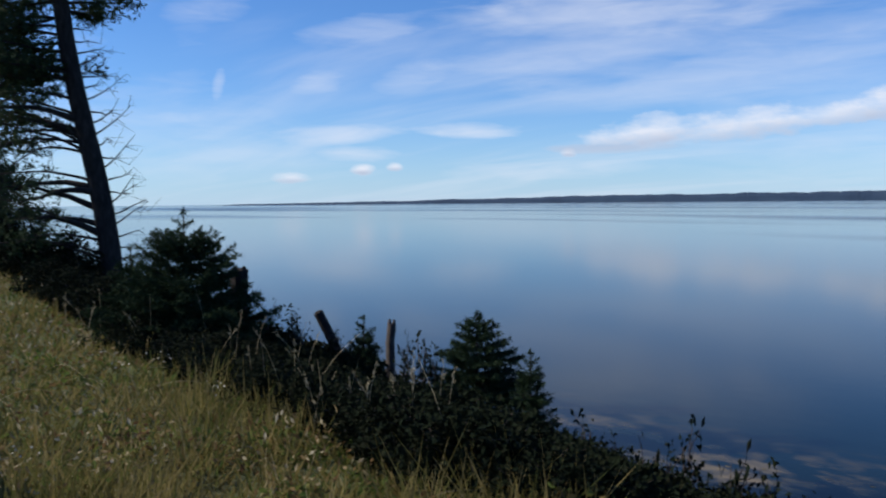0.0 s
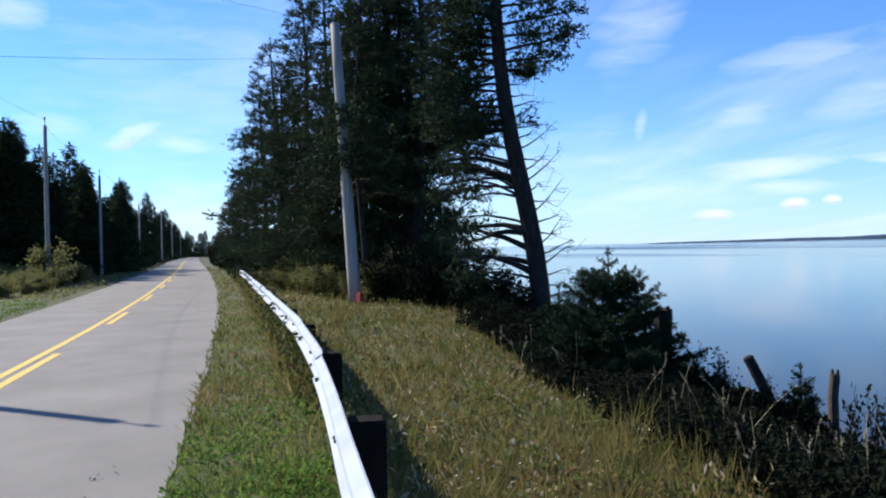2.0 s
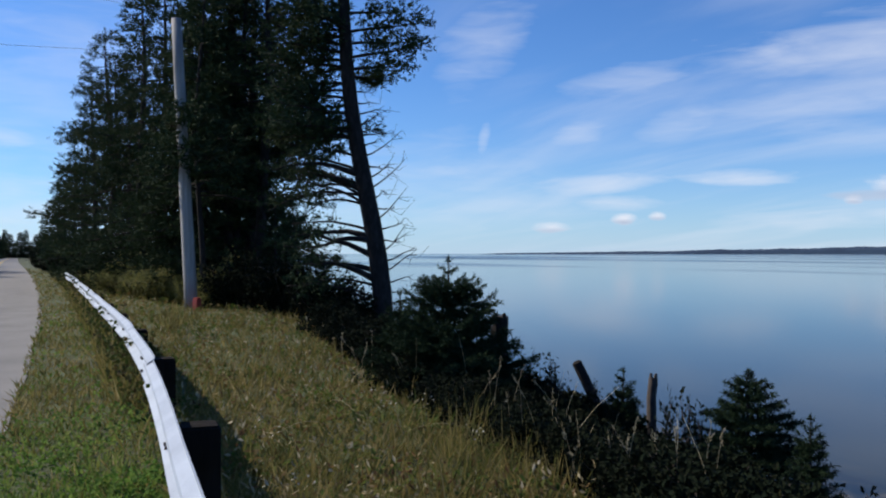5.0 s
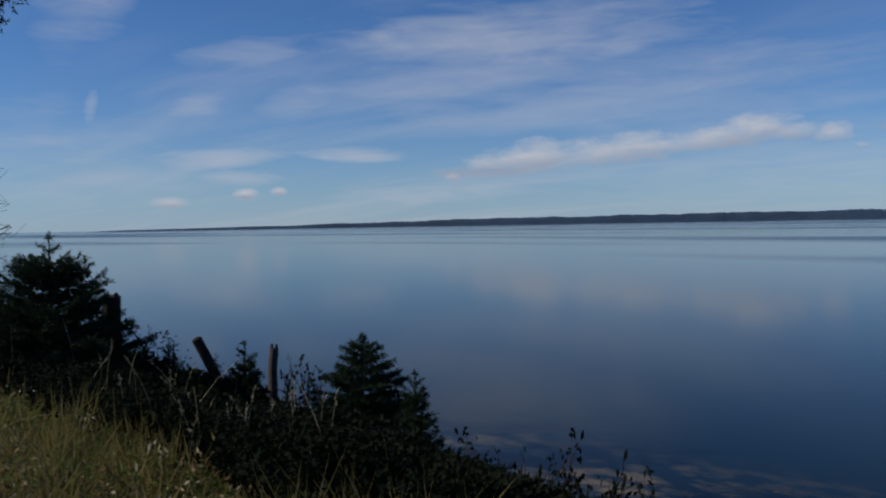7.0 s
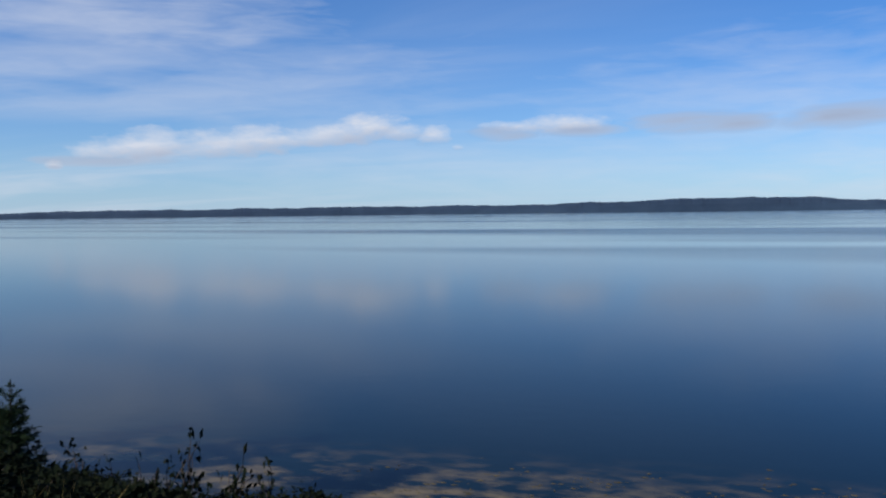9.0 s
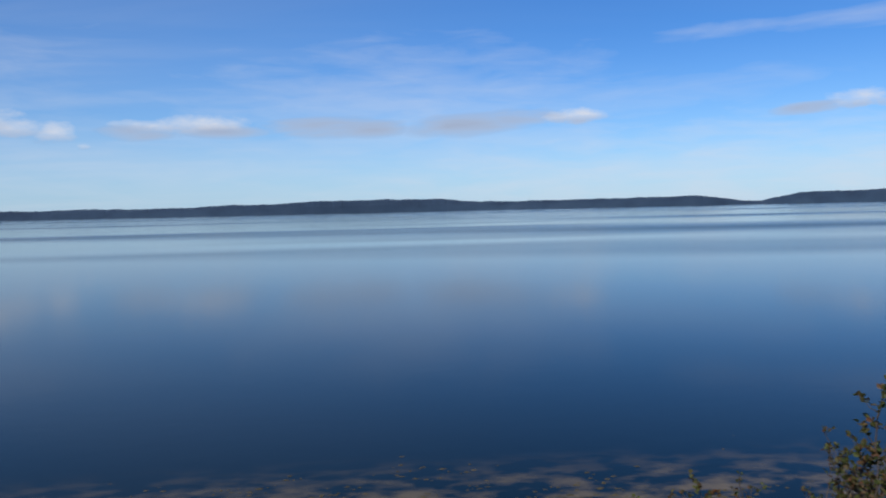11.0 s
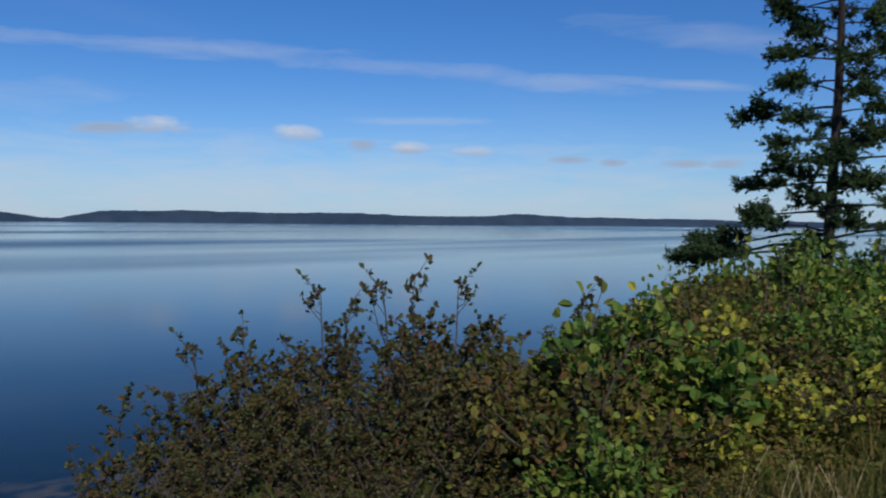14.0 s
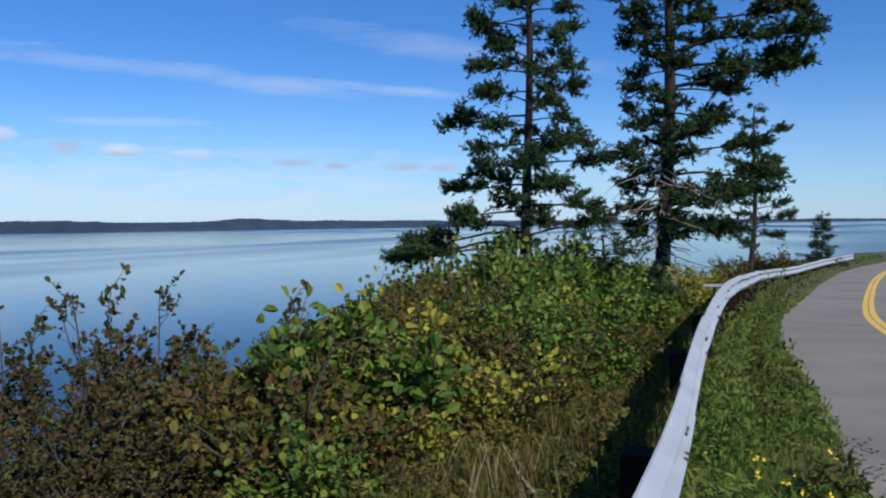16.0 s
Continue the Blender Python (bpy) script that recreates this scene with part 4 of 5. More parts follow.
def scatter(name, variants, leafmat, places, label, group, seed=3, tall=None):
    """Variants of a shrub, set out at (x, y, scale) places; with the variants' heights in tall, at (x, y, top)."""
    rg = np.random.default_rng(seed)
    made = []
    for i, (x, y, sc) in enumerate(places):
        at = sat(x, y, -.03)
        if tall:
            kind = i if i < len(variants) else int(rg.integers(len(made)))
            sz = max(.12, (sc - at[2]) / tall[kind])
            sxy = min(1.1, max(.55, sz))
            if i < len(variants):
                ob = shrub_thing(name, variants[i], leafmat, at, label, group, rg.uniform(0, 360), 1)
                made.append(ob)
            else:
                ob = copy_thing(made[kind], pose(*at, 0, 0, rg.uniform(0, 360)))
            ob.scale = (sxy, sxy, sz)
        elif i < len(variants):
            made.append(shrub_thing(name, variants[i], leafmat, at, label, group, rg.uniform(0, 360), sc))
        else:
            ob = copy_thing(made[int(rg.integers(len(made)))], pose(*at, 0, 0, rg.uniform(0, 360)))
            ob.scale = (sc, sc, sc * rg.uniform(.85, 1.15))


# dark thicket along the bank's brink, its shade painted in by near-black leaves
dark = [shrub(.75, .55, 31, 17, 190, .072, .25, .02), shrub(.9, .6, 32, 17, 190, .075, .25, .02), shrub(.6, .6, 33, 19, 190, .068, .25, .02), shrub(1.0, .5, 34, 16, 190, .075, .25, .02)]
BRINK = ([-16, -12, 5, 14.5, 19, 22.7, 25.4, 29.5, 33, 36, 40], [4.3, 4.4, 4.4, 5.0, 5.9, 6.7, 7.3, 8.5, 10.6, 14.0, 19])  # where the thicket begins, by bearing
rg = np.random.default_rng(77)
places = []
for yw in np.arange(38, -12, -.8):
    near = np.interp(yw, *BRINK)
    brow = np.interp(yw, [-12, -10, -1, 4.7, 10, 14.3, 19.3, 24, 27, 30, 33, 38], [-19.5, -18.2, -17.2, -14.8, -12.8, -11.6, -11.0, -9.8, -8.6, -7.6, -5.2, -3.6])
    for k in range(7 if yw > -4 else 5):
        d = near + .3 + k * .75 * (1 + near / 30) + rg.uniform(-.25, .25)
        x, y, z = at_yaw(yw + rg.uniform(-.5, .5), d)
        top = 1.55 + d * math.tan(radians(brow - abs(rg.normal(0, .5)) + (.9 if rg.random() < .12 else 0)))
        top = min(top, z + .95 + .03 * d)
        if top - z > .18:
            places.append((x, y, top))
scatter("dark_shrub", dark, M_SHADELEAF, places, "low dark leafy shrub on the brink of the bank, shade in its leaf colour", "thicket on the bank", 3, (.95, 1.15, .8, 1.25))
# matted growth that covers the slope between the shrubs
rg = np.random.default_rng(37)
n = 95000
yw = rg.uniform(-16, 40, n)
d = np.interp(yw, *BRINK) + 9 * rg.uniform(0, 1, n) ** 1.2
mx, my = -np.sin(np.radians(yw)) * d, np.cos(np.radians(yw)) * d
mz = ground_z(mx, my)
tuftiness = np.array([.5 + noise.noise((a * 1.3, b * 1.3, 6)) for a, b in zip(mx, my)])
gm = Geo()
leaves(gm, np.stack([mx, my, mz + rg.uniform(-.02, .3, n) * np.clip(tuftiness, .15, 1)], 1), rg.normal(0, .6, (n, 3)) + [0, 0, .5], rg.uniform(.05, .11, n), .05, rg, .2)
single("bank_growth", gm, M_SHADELEAF, "dark matted low growth on the steep bank, shade in its leaf colour", "undergrowth", "stuff")

# single taller sprigs that stand out against the water
sprig = [shrub(.6, .16, 35, 4, 40, .05, .25, .35), shrub(.5, .14, 36, 3, 36, .05, .25, .4)]
places = []
for yw, d, el_ in ((4.2, 8, -13.5), (.1, 8, -13.9), (-2.6, 7.8, -13.5), (-5.0, 7.5, -14.1), (-1.2, 7.6, -15), (-7.5, 7.4, -15.6), (2.2, 8, -14.6), (14.9, 10.5, -8.6), (15.6, 10.8, -8.2), (20.2, 11, -8.2), (23.2, 11.3, -6.6), (24.5, 11.3, -6.0), (22.6, 11, -7.4), (13.7, 10.5, -9.4)):
    x, y, _ = at_yaw(yw, d, 0)
    places.append((x, y, 1.55 + d * math.tan(radians(el_))))
scatter("shrub_sprig", sprig, M_SHADELEAF, places, "single leafy sprig rising from the thicket", "sprigs on the bank", 5, (.62, .55))
# undergrowth below the wood: olive leaves at the edge, shade-darkened leaves under the trees
under = [shrub(1.5, 1.0, 41, 14, 170, .10), shrub(1.1, 1.1, 42, 15, 170, .09), shrub(1.9, 1.0, 43, 14, 170, .11)]
places = []
for yw, d0 in zip(np.arange(36, 56.8, .55), np.interp(np.arange(36, 56.8, .55), [36, 40, 45, 48, 50, 52, 54, 55.5, 56.8], [22, 24.5, 26.5, 29, 31, 35, 46, 70, 110])):
    for k in range(2):
        x, y, _ = at_yaw(yw + rg.uniform(-.3, .3), d0 + 1.2 + k * 1.6 + rg.uniform(-.4, .4), 0)
        places.append((x, y, rg.uniform(.7, 1.15)))
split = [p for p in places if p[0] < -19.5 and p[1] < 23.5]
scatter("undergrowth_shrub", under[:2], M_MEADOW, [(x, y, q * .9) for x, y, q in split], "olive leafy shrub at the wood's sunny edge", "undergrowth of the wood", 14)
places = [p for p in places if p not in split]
scatter("undergrowth_shrub", under, M_SHADELEAF, places, "dark leafy undergrowth shrub below the spruces, shade in its leaf colour", "undergrowth of the wood")

meadow = [shrub(.9, .8, 45, 16, 150, .09, .25, .05), shrub(.7, .9, 46, 16, 150, .08, .25, .05)]
places = []
for i in range(130):
    x, y, _ = at_yaw(rg.uniform(62.8, 76), rg.uniform(36, 60), 0)
    if float(shore_coords([x], [y], EDGE)[0]) < -7.2:
        places.append((x, y, rg.uniform(.6, 1.2)))
places.append((*at_yaw(66.1, 47, 0)[:2], 2.1))
scatter("meadow_shrub", meadow, M_MEADOW, places, "olive green low shrub on the rough field across the road", "shrubs across the road", 6)

# young trees and old posts on the brink
def young_spruce(h, r, seed, tiers=9, per=6, low=.12, needle=.035, rise=.35, one_side=None, leader=.22, full=.8):
    """A small spruce: tiers of stiff boughs with side twigs, bristling with short needles, and a bare leader."""
    rg = np.random.default_rng(seed)
    tg, cg = Geo(), Geo()
    tube(tg, [(0, 0, -.2), (0, 0, h * .5), (0, 0, h)], [h * .022, h * .014, .004], 6)

    def bristle(a, b, thick=1.0):
        k = max(5, int(np.linalg.norm(b - a) / .0045))
        w = rg.uniform(0, 1, (k, 1))
        way = unit(b - a)
        leaves(cg, a + (b - a) * w, way * .8 + rg.normal(0, .75, (k, 3)), needle * rg.uniform(.7, 1.3, k) * thick, .011 * thick, rg, .1)

    for i in range(tiers):
        t = (i + .5 * rg.uniform(-.4, .4)) / tiers
        z = low + (h * (1 - leader) - low) * t + rg.uniform(-.02, .02)
        for j in range(per):
            a = j * 2 * np.pi / per + i * .9 + rg.uniform(-.35, .35)
            ln = (r * (1 - t) ** full + .08) * rg.uniform(.6, 1.15)
            if one_side is not None:
                ln *= 1 + .35 * math.cos(a - one_side) * (t < .55)
            out, side = np.array([math.cos(a), math.sin(a), 0]), np.array([-math.sin(a), math.cos(a), 0])
            u = np.linspace(0, 1, 5)
            p = np.array([0, 0, z]) + out * (u * ln)[:, None]
            p[:, 2] += ln * ((rise + .5 * t) * u ** 1.3 - .12 * (1 - t) * u)
            tube(tg, p, np.linspace(.010, .003, 5), 3)
            for q0, q1 in zip(p[:-1], p[1:]):
                bristle(q0, q1, 1.1)
            for k in range(max(3, int(ln * 19))):
                w = rg.uniform(.2, .95)
                b0 = np.array([np.interp(w, u, p[:, m]) for m in range(3)])
                sgn = 1 if k % 2 else -1
                b1 = b0 + (out * .65 + side * sgn * .8 + [0, 0, rg.uniform(-.12, .25)]) * ln * .5 * (1.15 - w) + out * .03
                bristle(b0, b1)
    for z0 in np.linspace(h * (1 - leader) - .05, h - .06, 3):
        for j in range(5):
            a = rg.uniform(0, 6.28)
            b0 = np.array([0, 0, z0])
            bristle(b0, b0 + np.array([math.cos(a), math.sin(a), .8]) * (h - z0) * rg.uniform(.35, .6))
    bristle(np.array([0, 0, h * (1 - leader) - .1]), np.array([0, 0, h]), .9)
    return tg, cg


for yw, d, ztop, h, r, seed, tiers, lb in ((29.8, 11.0, 1.50, 1.75, 1.0, 51, 12, "bushy young spruce at the edge of the grass"), (18.5, 11.5, .06, 1.25, .36, 52, 9, "slender young spruce in the thicket"), (7.5, 9.6, -.08, 1.2, .27, 53, 8, "small dark young spruce on the bank"),
                                        (11.0, 10.8, .2, 1.2, .70, 54, 10, "broad dark young spruce on the bank"), (33.0, 11.6, 1.05, 1.45, .6, 55, 9, "small dark young spruce beside the trunk"), (27.6, 11.4, .45, 1.0, .6, 56, 8, "low dark young spruce by the stump")):
    gs = young_spruce(h, r, seed, tiers, 10 if h > 1.5 else 11, .08, .055 if h > 1.5 else .05, .3 if seed != 54 else .08, None, .2 if seed != 54 else .07, .62 if seed == 51 else .95)
    x, y, _ = at_yaw(yw, d, 0)
    spruce_thing(gs, (x, y, ztop - h), lb, 0, 1.0, M_NEEDLE_SHADED, name="young_spruce")


def old_post(name, yw, d, ztop, length, r, lean, mat, label, jag=0.0, seed=1):
    rgp = np.random.default_rng(seed)
    x, y, _ = at_yaw(yw, d, 0)
    th = Geo()
    u = np.linspace(0, 1, 6)
    across = np.array([math.cos(radians(yw)), math.sin(radians(yw)), 0])
    foot = np.array([x, y, ztop]) - across * lean * length - [0, 0, length]
    p = foot + (np.array([x, y, ztop]) - foot) * u[:, None] + rgp.normal(0, .008, (6, 3))
    tube(th, p, r * (1.08 - .12 * u), 10)
    if jag:
        for k in range(7):
            a = rgp.uniform(0, 6.28)
            b = p[-1] + np.array([math.cos(a), math.sin(a), 0]) * r * .6
            tube(th, [b - [0, 0, .1], b + [0, 0, jag * rgp.uniform(.3, 1)], b + [0, 0, jag * rgp.uniform(1, 1.3)]], [r * .4, r * .22, .004], 4)
    else:
        tube(th, [p[-1], p[-1] + (p[-1] - p[-2]) * .08], [r * .96, r * .5], 10)
    return single(name, th, mat, label, "post" if "post" in name else "stump", "", False)


old_post("tree_stump", 26.5, 11.8, .68, 1.5, .12, .02, M_BARK, "broken dark tree stump with a jagged top", .035, 4)
old_post("fence_post", 21.4, 11.5, .12, 1.3, .068, -.42, M_BARK, "dark leaning old timber post in the thicket", 0, 5)
old_post("fence_post", 16.7, 11.0, .0, 1.2, .058, .03, M_STEM, "pale upright old fence post in the thicket", .05, 6)

# alders on the brink, thin at the top so that the water shows between
def alder_bush(h, r, seed, stems=6, twigs=9, leaf=.052, low=.25, per=7):
    """Leggy stems that lean outwards, with short side twigs that hold their leaves near the tips."""
    rg = np.random.default_rng(seed)
    sg, lg = Geo(), Geo()
    v = np.linspace(0, 1, 7)
    for i in range(stems):
        a, reach = rg.uniform(0, 6.28), r * rg.uniform(.25, 1)
        hh = h * (1.0 if i == 0 else rg.uniform(.55, .95))
        p = np.stack([math.cos(a) * reach * v ** 1.5, math.sin(a) * reach * v ** 1.5, hh * v], 1) + np.cumsum(rg.normal(0, .018, (7, 3)), 0) * h
        p[0] = (rg.normal(0, .05), rg.normal(0, .05), -.1)
        tube(sg, p, np.linspace(.011, .003, 7) * (.6 + h / 2), 4)
        for k in range(twigs):
            t0 = low + (1 - low) * (k + rg.uniform(0, 1)) / twigs
            b = np.array([np.interp(t0, v, p[:, j]) for j in range(3)])
            d = unit(np.array([*(unit(rg.normal(0, 1, 2)) * .8), rg.uniform(.35, 1.1)]))
            ln = rg.uniform(.10, .30) * (1.2 - .5 * t0)
            e = b + d * ln
            tube(sg, [b, b + d * ln * .5 + rg.normal(0, .012, 3), e], [.004, .003, .0018], 3)
            m = int(rg.integers(per - 3, per + 4))
            w = rg.uniform(.25, 1.0, m)[:, None] ** .7
            leaves(lg, b + (e - b) * w + rg.normal(0, .008, (m, 3)), d * .5 + unit(rg.normal(0, 1, (m, 3))) + [0, 0, .25], leaf * rg.uniform(.65, 1.25, m), leaf * .74, rg, .22, (0, 0, .55), True)
        m = per
        leaves(lg, p[-1] + rg.normal(0, .012, (m, 3)), rg.normal(0, .7, (m, 3)) + [0, 0, .7], leaf * rg.uniform(.7, 1.1, m), leaf * .7, rg, .2, (0, 0, .4), True)
    return sg, lg


alder = [alder_bush(1.5, .55, 61, 6, 10), alder_bush(1.3, .6, 62, 7, 10), alder_bush(1.6, .5, 63, 5, 11), alder_bush(1.0, .6, 64, 11, 12, .05, .1, 9)]
EYE = (.42, .12)
CREST = ([-104, -101, -99.6, -98, -96, -94, -92.4, -91.2, -90, -88.4, -87, -85.6, -84.2, -82.8, -81, -79.2, -78, -76.4, -75, -73.4, -72.4, -70.6, -69.2, -67.5, -65, -62, -58, -52], [-6.5, -6.0, -5.6, -7.4, -8.2, -6.4, -5.0, -6.6, -7.0, -4.8, -5.2, -6.8, -6.4, -5.4, -7.6, -8.4, -8.0, -9.6, -9.0, -12, -12.6, -13.6, -12.2, -15.4, -16.8, -17.4, -18.6, -20])
rg = np.random.default_rng(611)
places = []
for k in range(5):
    for yw in np.arange(-104, -51, 2.0 + .3 * k):
        b = yw + rg.uniform(-.8, .8)
        d = 6.5 - .62 * k + rg.uniform(-.25, .25)
        drop = (0, 1.0, 4.5, 8.5, 13)[k] + abs(rg.normal(0, .7))
        if k > 2 and b > -64:
            continue
        places.append((EYE[0] - math.sin(radians(b)) * d, EYE[1] + math.cos(radians(b)) * d, 1.55 + d * math.tan(radians(np.interp(b, *CREST) - drop))))
rg.shuffle(places)
scatter("alder_shrub", alder, M_ALDER, [tuple(p) for p in places], "thin leggy alder shrub with green and browning leaves", "alders on the brink", 3, (1.6, 1.4, 1.7, 1.08))
# a few shoots that stand clear of the rest
shoot = [alder_bush(1.0, .18, 65, 3, 10, .046, .42, 8), alder_bush(1.1, .2, 66, 2, 10, .046, .45, 8)]
places = []
for b, d, e in ((-88.4, 6.4, -3.7), (-87.4, 6.5, -4.1), (-91.9, 6.3, -4.1), (-82.7, 6.4, -4.5), (-83.6, 6.5, -5.4), (-78.1, 6.3, -7.3), (-74.9, 6.3, -8.1), (-69.0, 6.2, -11.3), (-72.5, 6.3, -11.9), (-99.4, 6.2, -4.9), (-94.6, 6.3, -7.0)):
    places.append((EYE[0] - math.sin(radians(b)) * d, EYE[1] + math.cos(radians(b)) * d, 1.55 + d * math.tan(radians(e))))
scatter("alder_shoot", shoot, M_ALDER, places, "tall thin alder shoot against the water", "alders on the brink", 4, (1.06, 1.16))

# bramble and hedge growth behind the rail
hedge = [shrub(1.1, .7, 71, 12, 74, .088, .28, .2, .8, True), shrub(1.3, .75, 72, 12, 74, .092, .28, .2, .8, True), shrub(.9, .75, 73, 15, 110, .05, .25, .05, .7, True)]
green = [shrub(1.0, .75, 74, 14, 92, .080, .27, .1, .8, True), shrub(1.2, .75, 75, 14, 92, .084, .27, .1, .8, True)]
pl_y, pl_g, pl_b = [], [], []
for d in np.arange(3.6, 26, .62):
    for yw in np.arange(-95, -131, -max(2.0, 5.0 * 5 / d)):
        yw = yw + rg.uniform(-1, 1)
        x, y, _ = at_yaw(yw, d + rg.uniform(-.25, .25), 0)
        s = float(shore_coords([x], [y])[0])
        if not .75 < s < 4.6 + d * .05 or (d < 6.5 and yw < -106.5) or d < 4:
            continue
        hmax = np.interp(s, [.7, 1.4, 2.4, 4.4, 6], [.45, .75, .98, 1.0, .9]) * np.interp(d, [3.5, 4.4, 5.2, 8, 14, 26], [.25, .48, .86, 1.1, 1.25, .9])
        top = hmax * rg.uniform(.55, 1.2) * 1.14 - .12 + float(dip([x], [y])[0])
        # the growth gets lower towards the open brink
        brow = np.interp(yw, [-118, -112, -109.7, -107.5, -105, -100.7, -97.5, -96, -95], [2, -.3, -1.0, -2.0, -3.4, -5.0, -6.8, -7.8, -8.8]) - abs(rg.normal(0, .9))
        top = min(top, 1.55 + d * math.tan(radians(brow)))
        zone = noise.noise((x * .6, y * .6, 12)) + rg.normal(0, .14)
        if d > 7.3 and yw > -112 and zone > -.22 or yw > -101 and d > 5.2 or yw > -98.5 or zone > .3:
            pl_b.append((x, y, top))
        elif -111.5 < yw + rg.normal(0, 1.5) and yw < -101.5 and (d > 4.9 or yw < -105) and zone > -.3:
            pl_y.append((x, y, top))
        else:
            pl_g.append((x, y, top))
scatter("bush", hedge, M_BUSH, pl_y, "yellow-green autumn bush behind the guard rail", "bushes behind the rail", 8, (1.15, 1.35, .95))
scatter("bush", green, M_GREENBUSH, pl_g, "dense green leafy bush behind the guard rail", "bushes behind the rail", 9, (1.05, 1.25))
scatter("bush", [hedge[2], shrub(1.15, .7, 76, 14, 100, .056, .26, .06, .7, True)], M_BROWNBUSH, pl_b, "browning olive bush behind the guard rail", "bushes behind the rail", 10, (.95, 1.25))


low_pl = []
for i in range(22):
    yw, d = rg.uniform(-130, -120.5), rg.uniform(15.5, 24)
    x, y, _ = at_yaw(yw, d, 0)
    if float(shore_coords([x], [y])[0]) > .7:
        low_pl.append((x, y, 1.55 + d * math.tan(radians(-2.4 - abs(rg.normal(0, .5))))))
scatter("bush", hedge[1:3], M_BUSH, low_pl, "yellow-green low bush under the spruces", "bushes behind the rail", 13, (1.35, .95))

far_pl = []
for i in range(26):
    x, y, _ = at_yaw(rg.uniform(-134.2, -126), rg.uniform(27, 46), 0)
    sh = float(shore_coords([x], [y])[0])
    if .5 < sh < 5:
        far_pl.append((x, y, rg.uniform(.7, 1.2)))
scatter("bush", [green[0], hedge[2]], M_BROWNBUSH, far_pl, "olive bush by the far end of the rail", "bushes by the bend", 12)


# ---- the spruces by the bend ----
def two_sided(n, low, h, seaward, landward, side, seed, bare=.42):
    """Boughs whose length differs on the two sides of a wind-shaped tree; the reaches go by height in metres."""
    rg = np.random.default_rng(seed)
    made = []
    for i in range(n):
        z = low + (h - low) * (i + rg.uniform(0, 1)) / n
        a = i * 2.4 + rg.uniform(-.5, .5)
        c = math.cos(a - side)
        ln = float(np.interp(z, *(landward if c > 0 else seaward))) * (.6 + .4 * abs(c)) * rg.uniform(.7, 1.08)
        made.append((z / h, a, ln, bare, rg.uniform(.05, .45)))
    return made


PINE = "weathered spruce with tufted needles beside the road bend"
BEND = [(-113.9, 16.0, 7.6, 81, 74, ([0, .8, 1.25, 2, 2.6, 3.2, 4.6, 6, 8.2], [1.6, 1.5, 1.45, 1.9, 1.7, 1.25, 1.3, 1.0, .15]), ([0, 1, 2.2, 3, 4.3, 6, 8.2], [1.35, 1.5, 1.4, 1.25, .9, .8, .15]), .10, (.045, -.035), PINE),
        (-122.9, 16.5, 7.8, 82, 88, ([0, 1.3, 2.4, 3.4, 4.4, 6, 8.4], [.9, .95, 1.0, .75, 1.25, 1.1, .15]), ([0, .5, 1.25, 1.8, 2.4, 2.9, 3.2, 3.5, 6, 8.4], [1.3, 1.6, 2.1, 1.9, 1.6, .9, 1.2, 1.5, 1.4, .15]), .15, (.025, -.03), PINE),
        (-128.3, 28, 4.7, 83, 27, ([0, 1, 2, 3.4, 4.7], [.7, .8, .5, .8, .2]), ([0, .6, 1.5, 2.2, 3.1, 4.0, 4.7], [1.3, 1.5, 1.1, .8, 1.25, .9, .2]), .09, (.10, -.12), "smaller thin spruce with a pale trunk by the bend")]
for yw, d, h, seed, n, sea_r, land_r, tr, lean, lb in BEND:
    side = radians(yw)
    foot = at_yaw(yw, d)
    rise = (.95 if d < 20 else .47) - foot[2]
    sea_r, land_r = ([q + rise for q in sea_r[0]], sea_r[1]), ([q + rise for q in land_r[0]], land_r[1])
    h += rise
    boughs = two_sided(n, .45 + rise, h, sea_r, land_r, side, seed)
    if seed == 81:
        boughs += [((rise + z) / h, side + da, ln, .5, .04) for z, da, ln in ((.6, 3.1, 2.5), (.75, 2.9, 2.2), (.5, 3.3, 2.2))]
    if seed == 82:
        boughs += [((rise + z) / h, side + da, ln, .5, ri) for z, da, ln, ri in ((3.3, 0, 2.5, .2), (3.6, .25, 2.3, .3), (3.9, -.2, 2.4, .3), (4.4, .1, 2.3, .2))]
    gs = old_spruce(h, seed, boughs, tr, lean, .25 if seed != 83 else .22, 28, 20, .085, .030, .05, .55)
    th = thing("spruce_tree", foot, lb, "tree", "spruces by the bend")
    part("trunk", gs[0], M_BARK, th, smooth=True)
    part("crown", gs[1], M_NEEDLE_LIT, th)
gs = spruce(3.1, .9, .2, 84, 7, .2, .2, .1, 0, .05)
x, y, z = at_yaw(-132.6, 47)
spruce_thing(gs, (x, y, -1.2), "small pointed spruce by the far end of the rail", 0, 1, M_NEEDLE_LIT, name="young_spruce")
# a low spreading one between the two trunks, and a board lying in the growth
gs = old_spruce(1.7, 85, ragged(26, .25, ([0, .4, .8, 1], [.8, 1.1, .9, .4]), 85, .2), .06, (.02, -.02), .24, 18, 18, .08, .024)
th = thing("spruce_tree", at_yaw(-119.0, 14.6), "low spreading spruce between the taller trunks", "tree", "spruces by the bend")
part("trunk", gs[0], M_BARK, th, smooth=True)
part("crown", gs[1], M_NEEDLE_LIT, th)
x, y, z = at_yaw(-125.9, 14.0, .56)
sign = thing("marker_board", (x, y, z), "small white board on a stake among the bushes", "marker", yaw=-125)
gb, gk = Geo(), Geo()
box(gb, (-.17, -.03, -.025), (.17, .0, .015))
box(gk, (-.02, 0, -1.3), (.02, .03, .01))
part("board", gb, M_PAINT, sign)
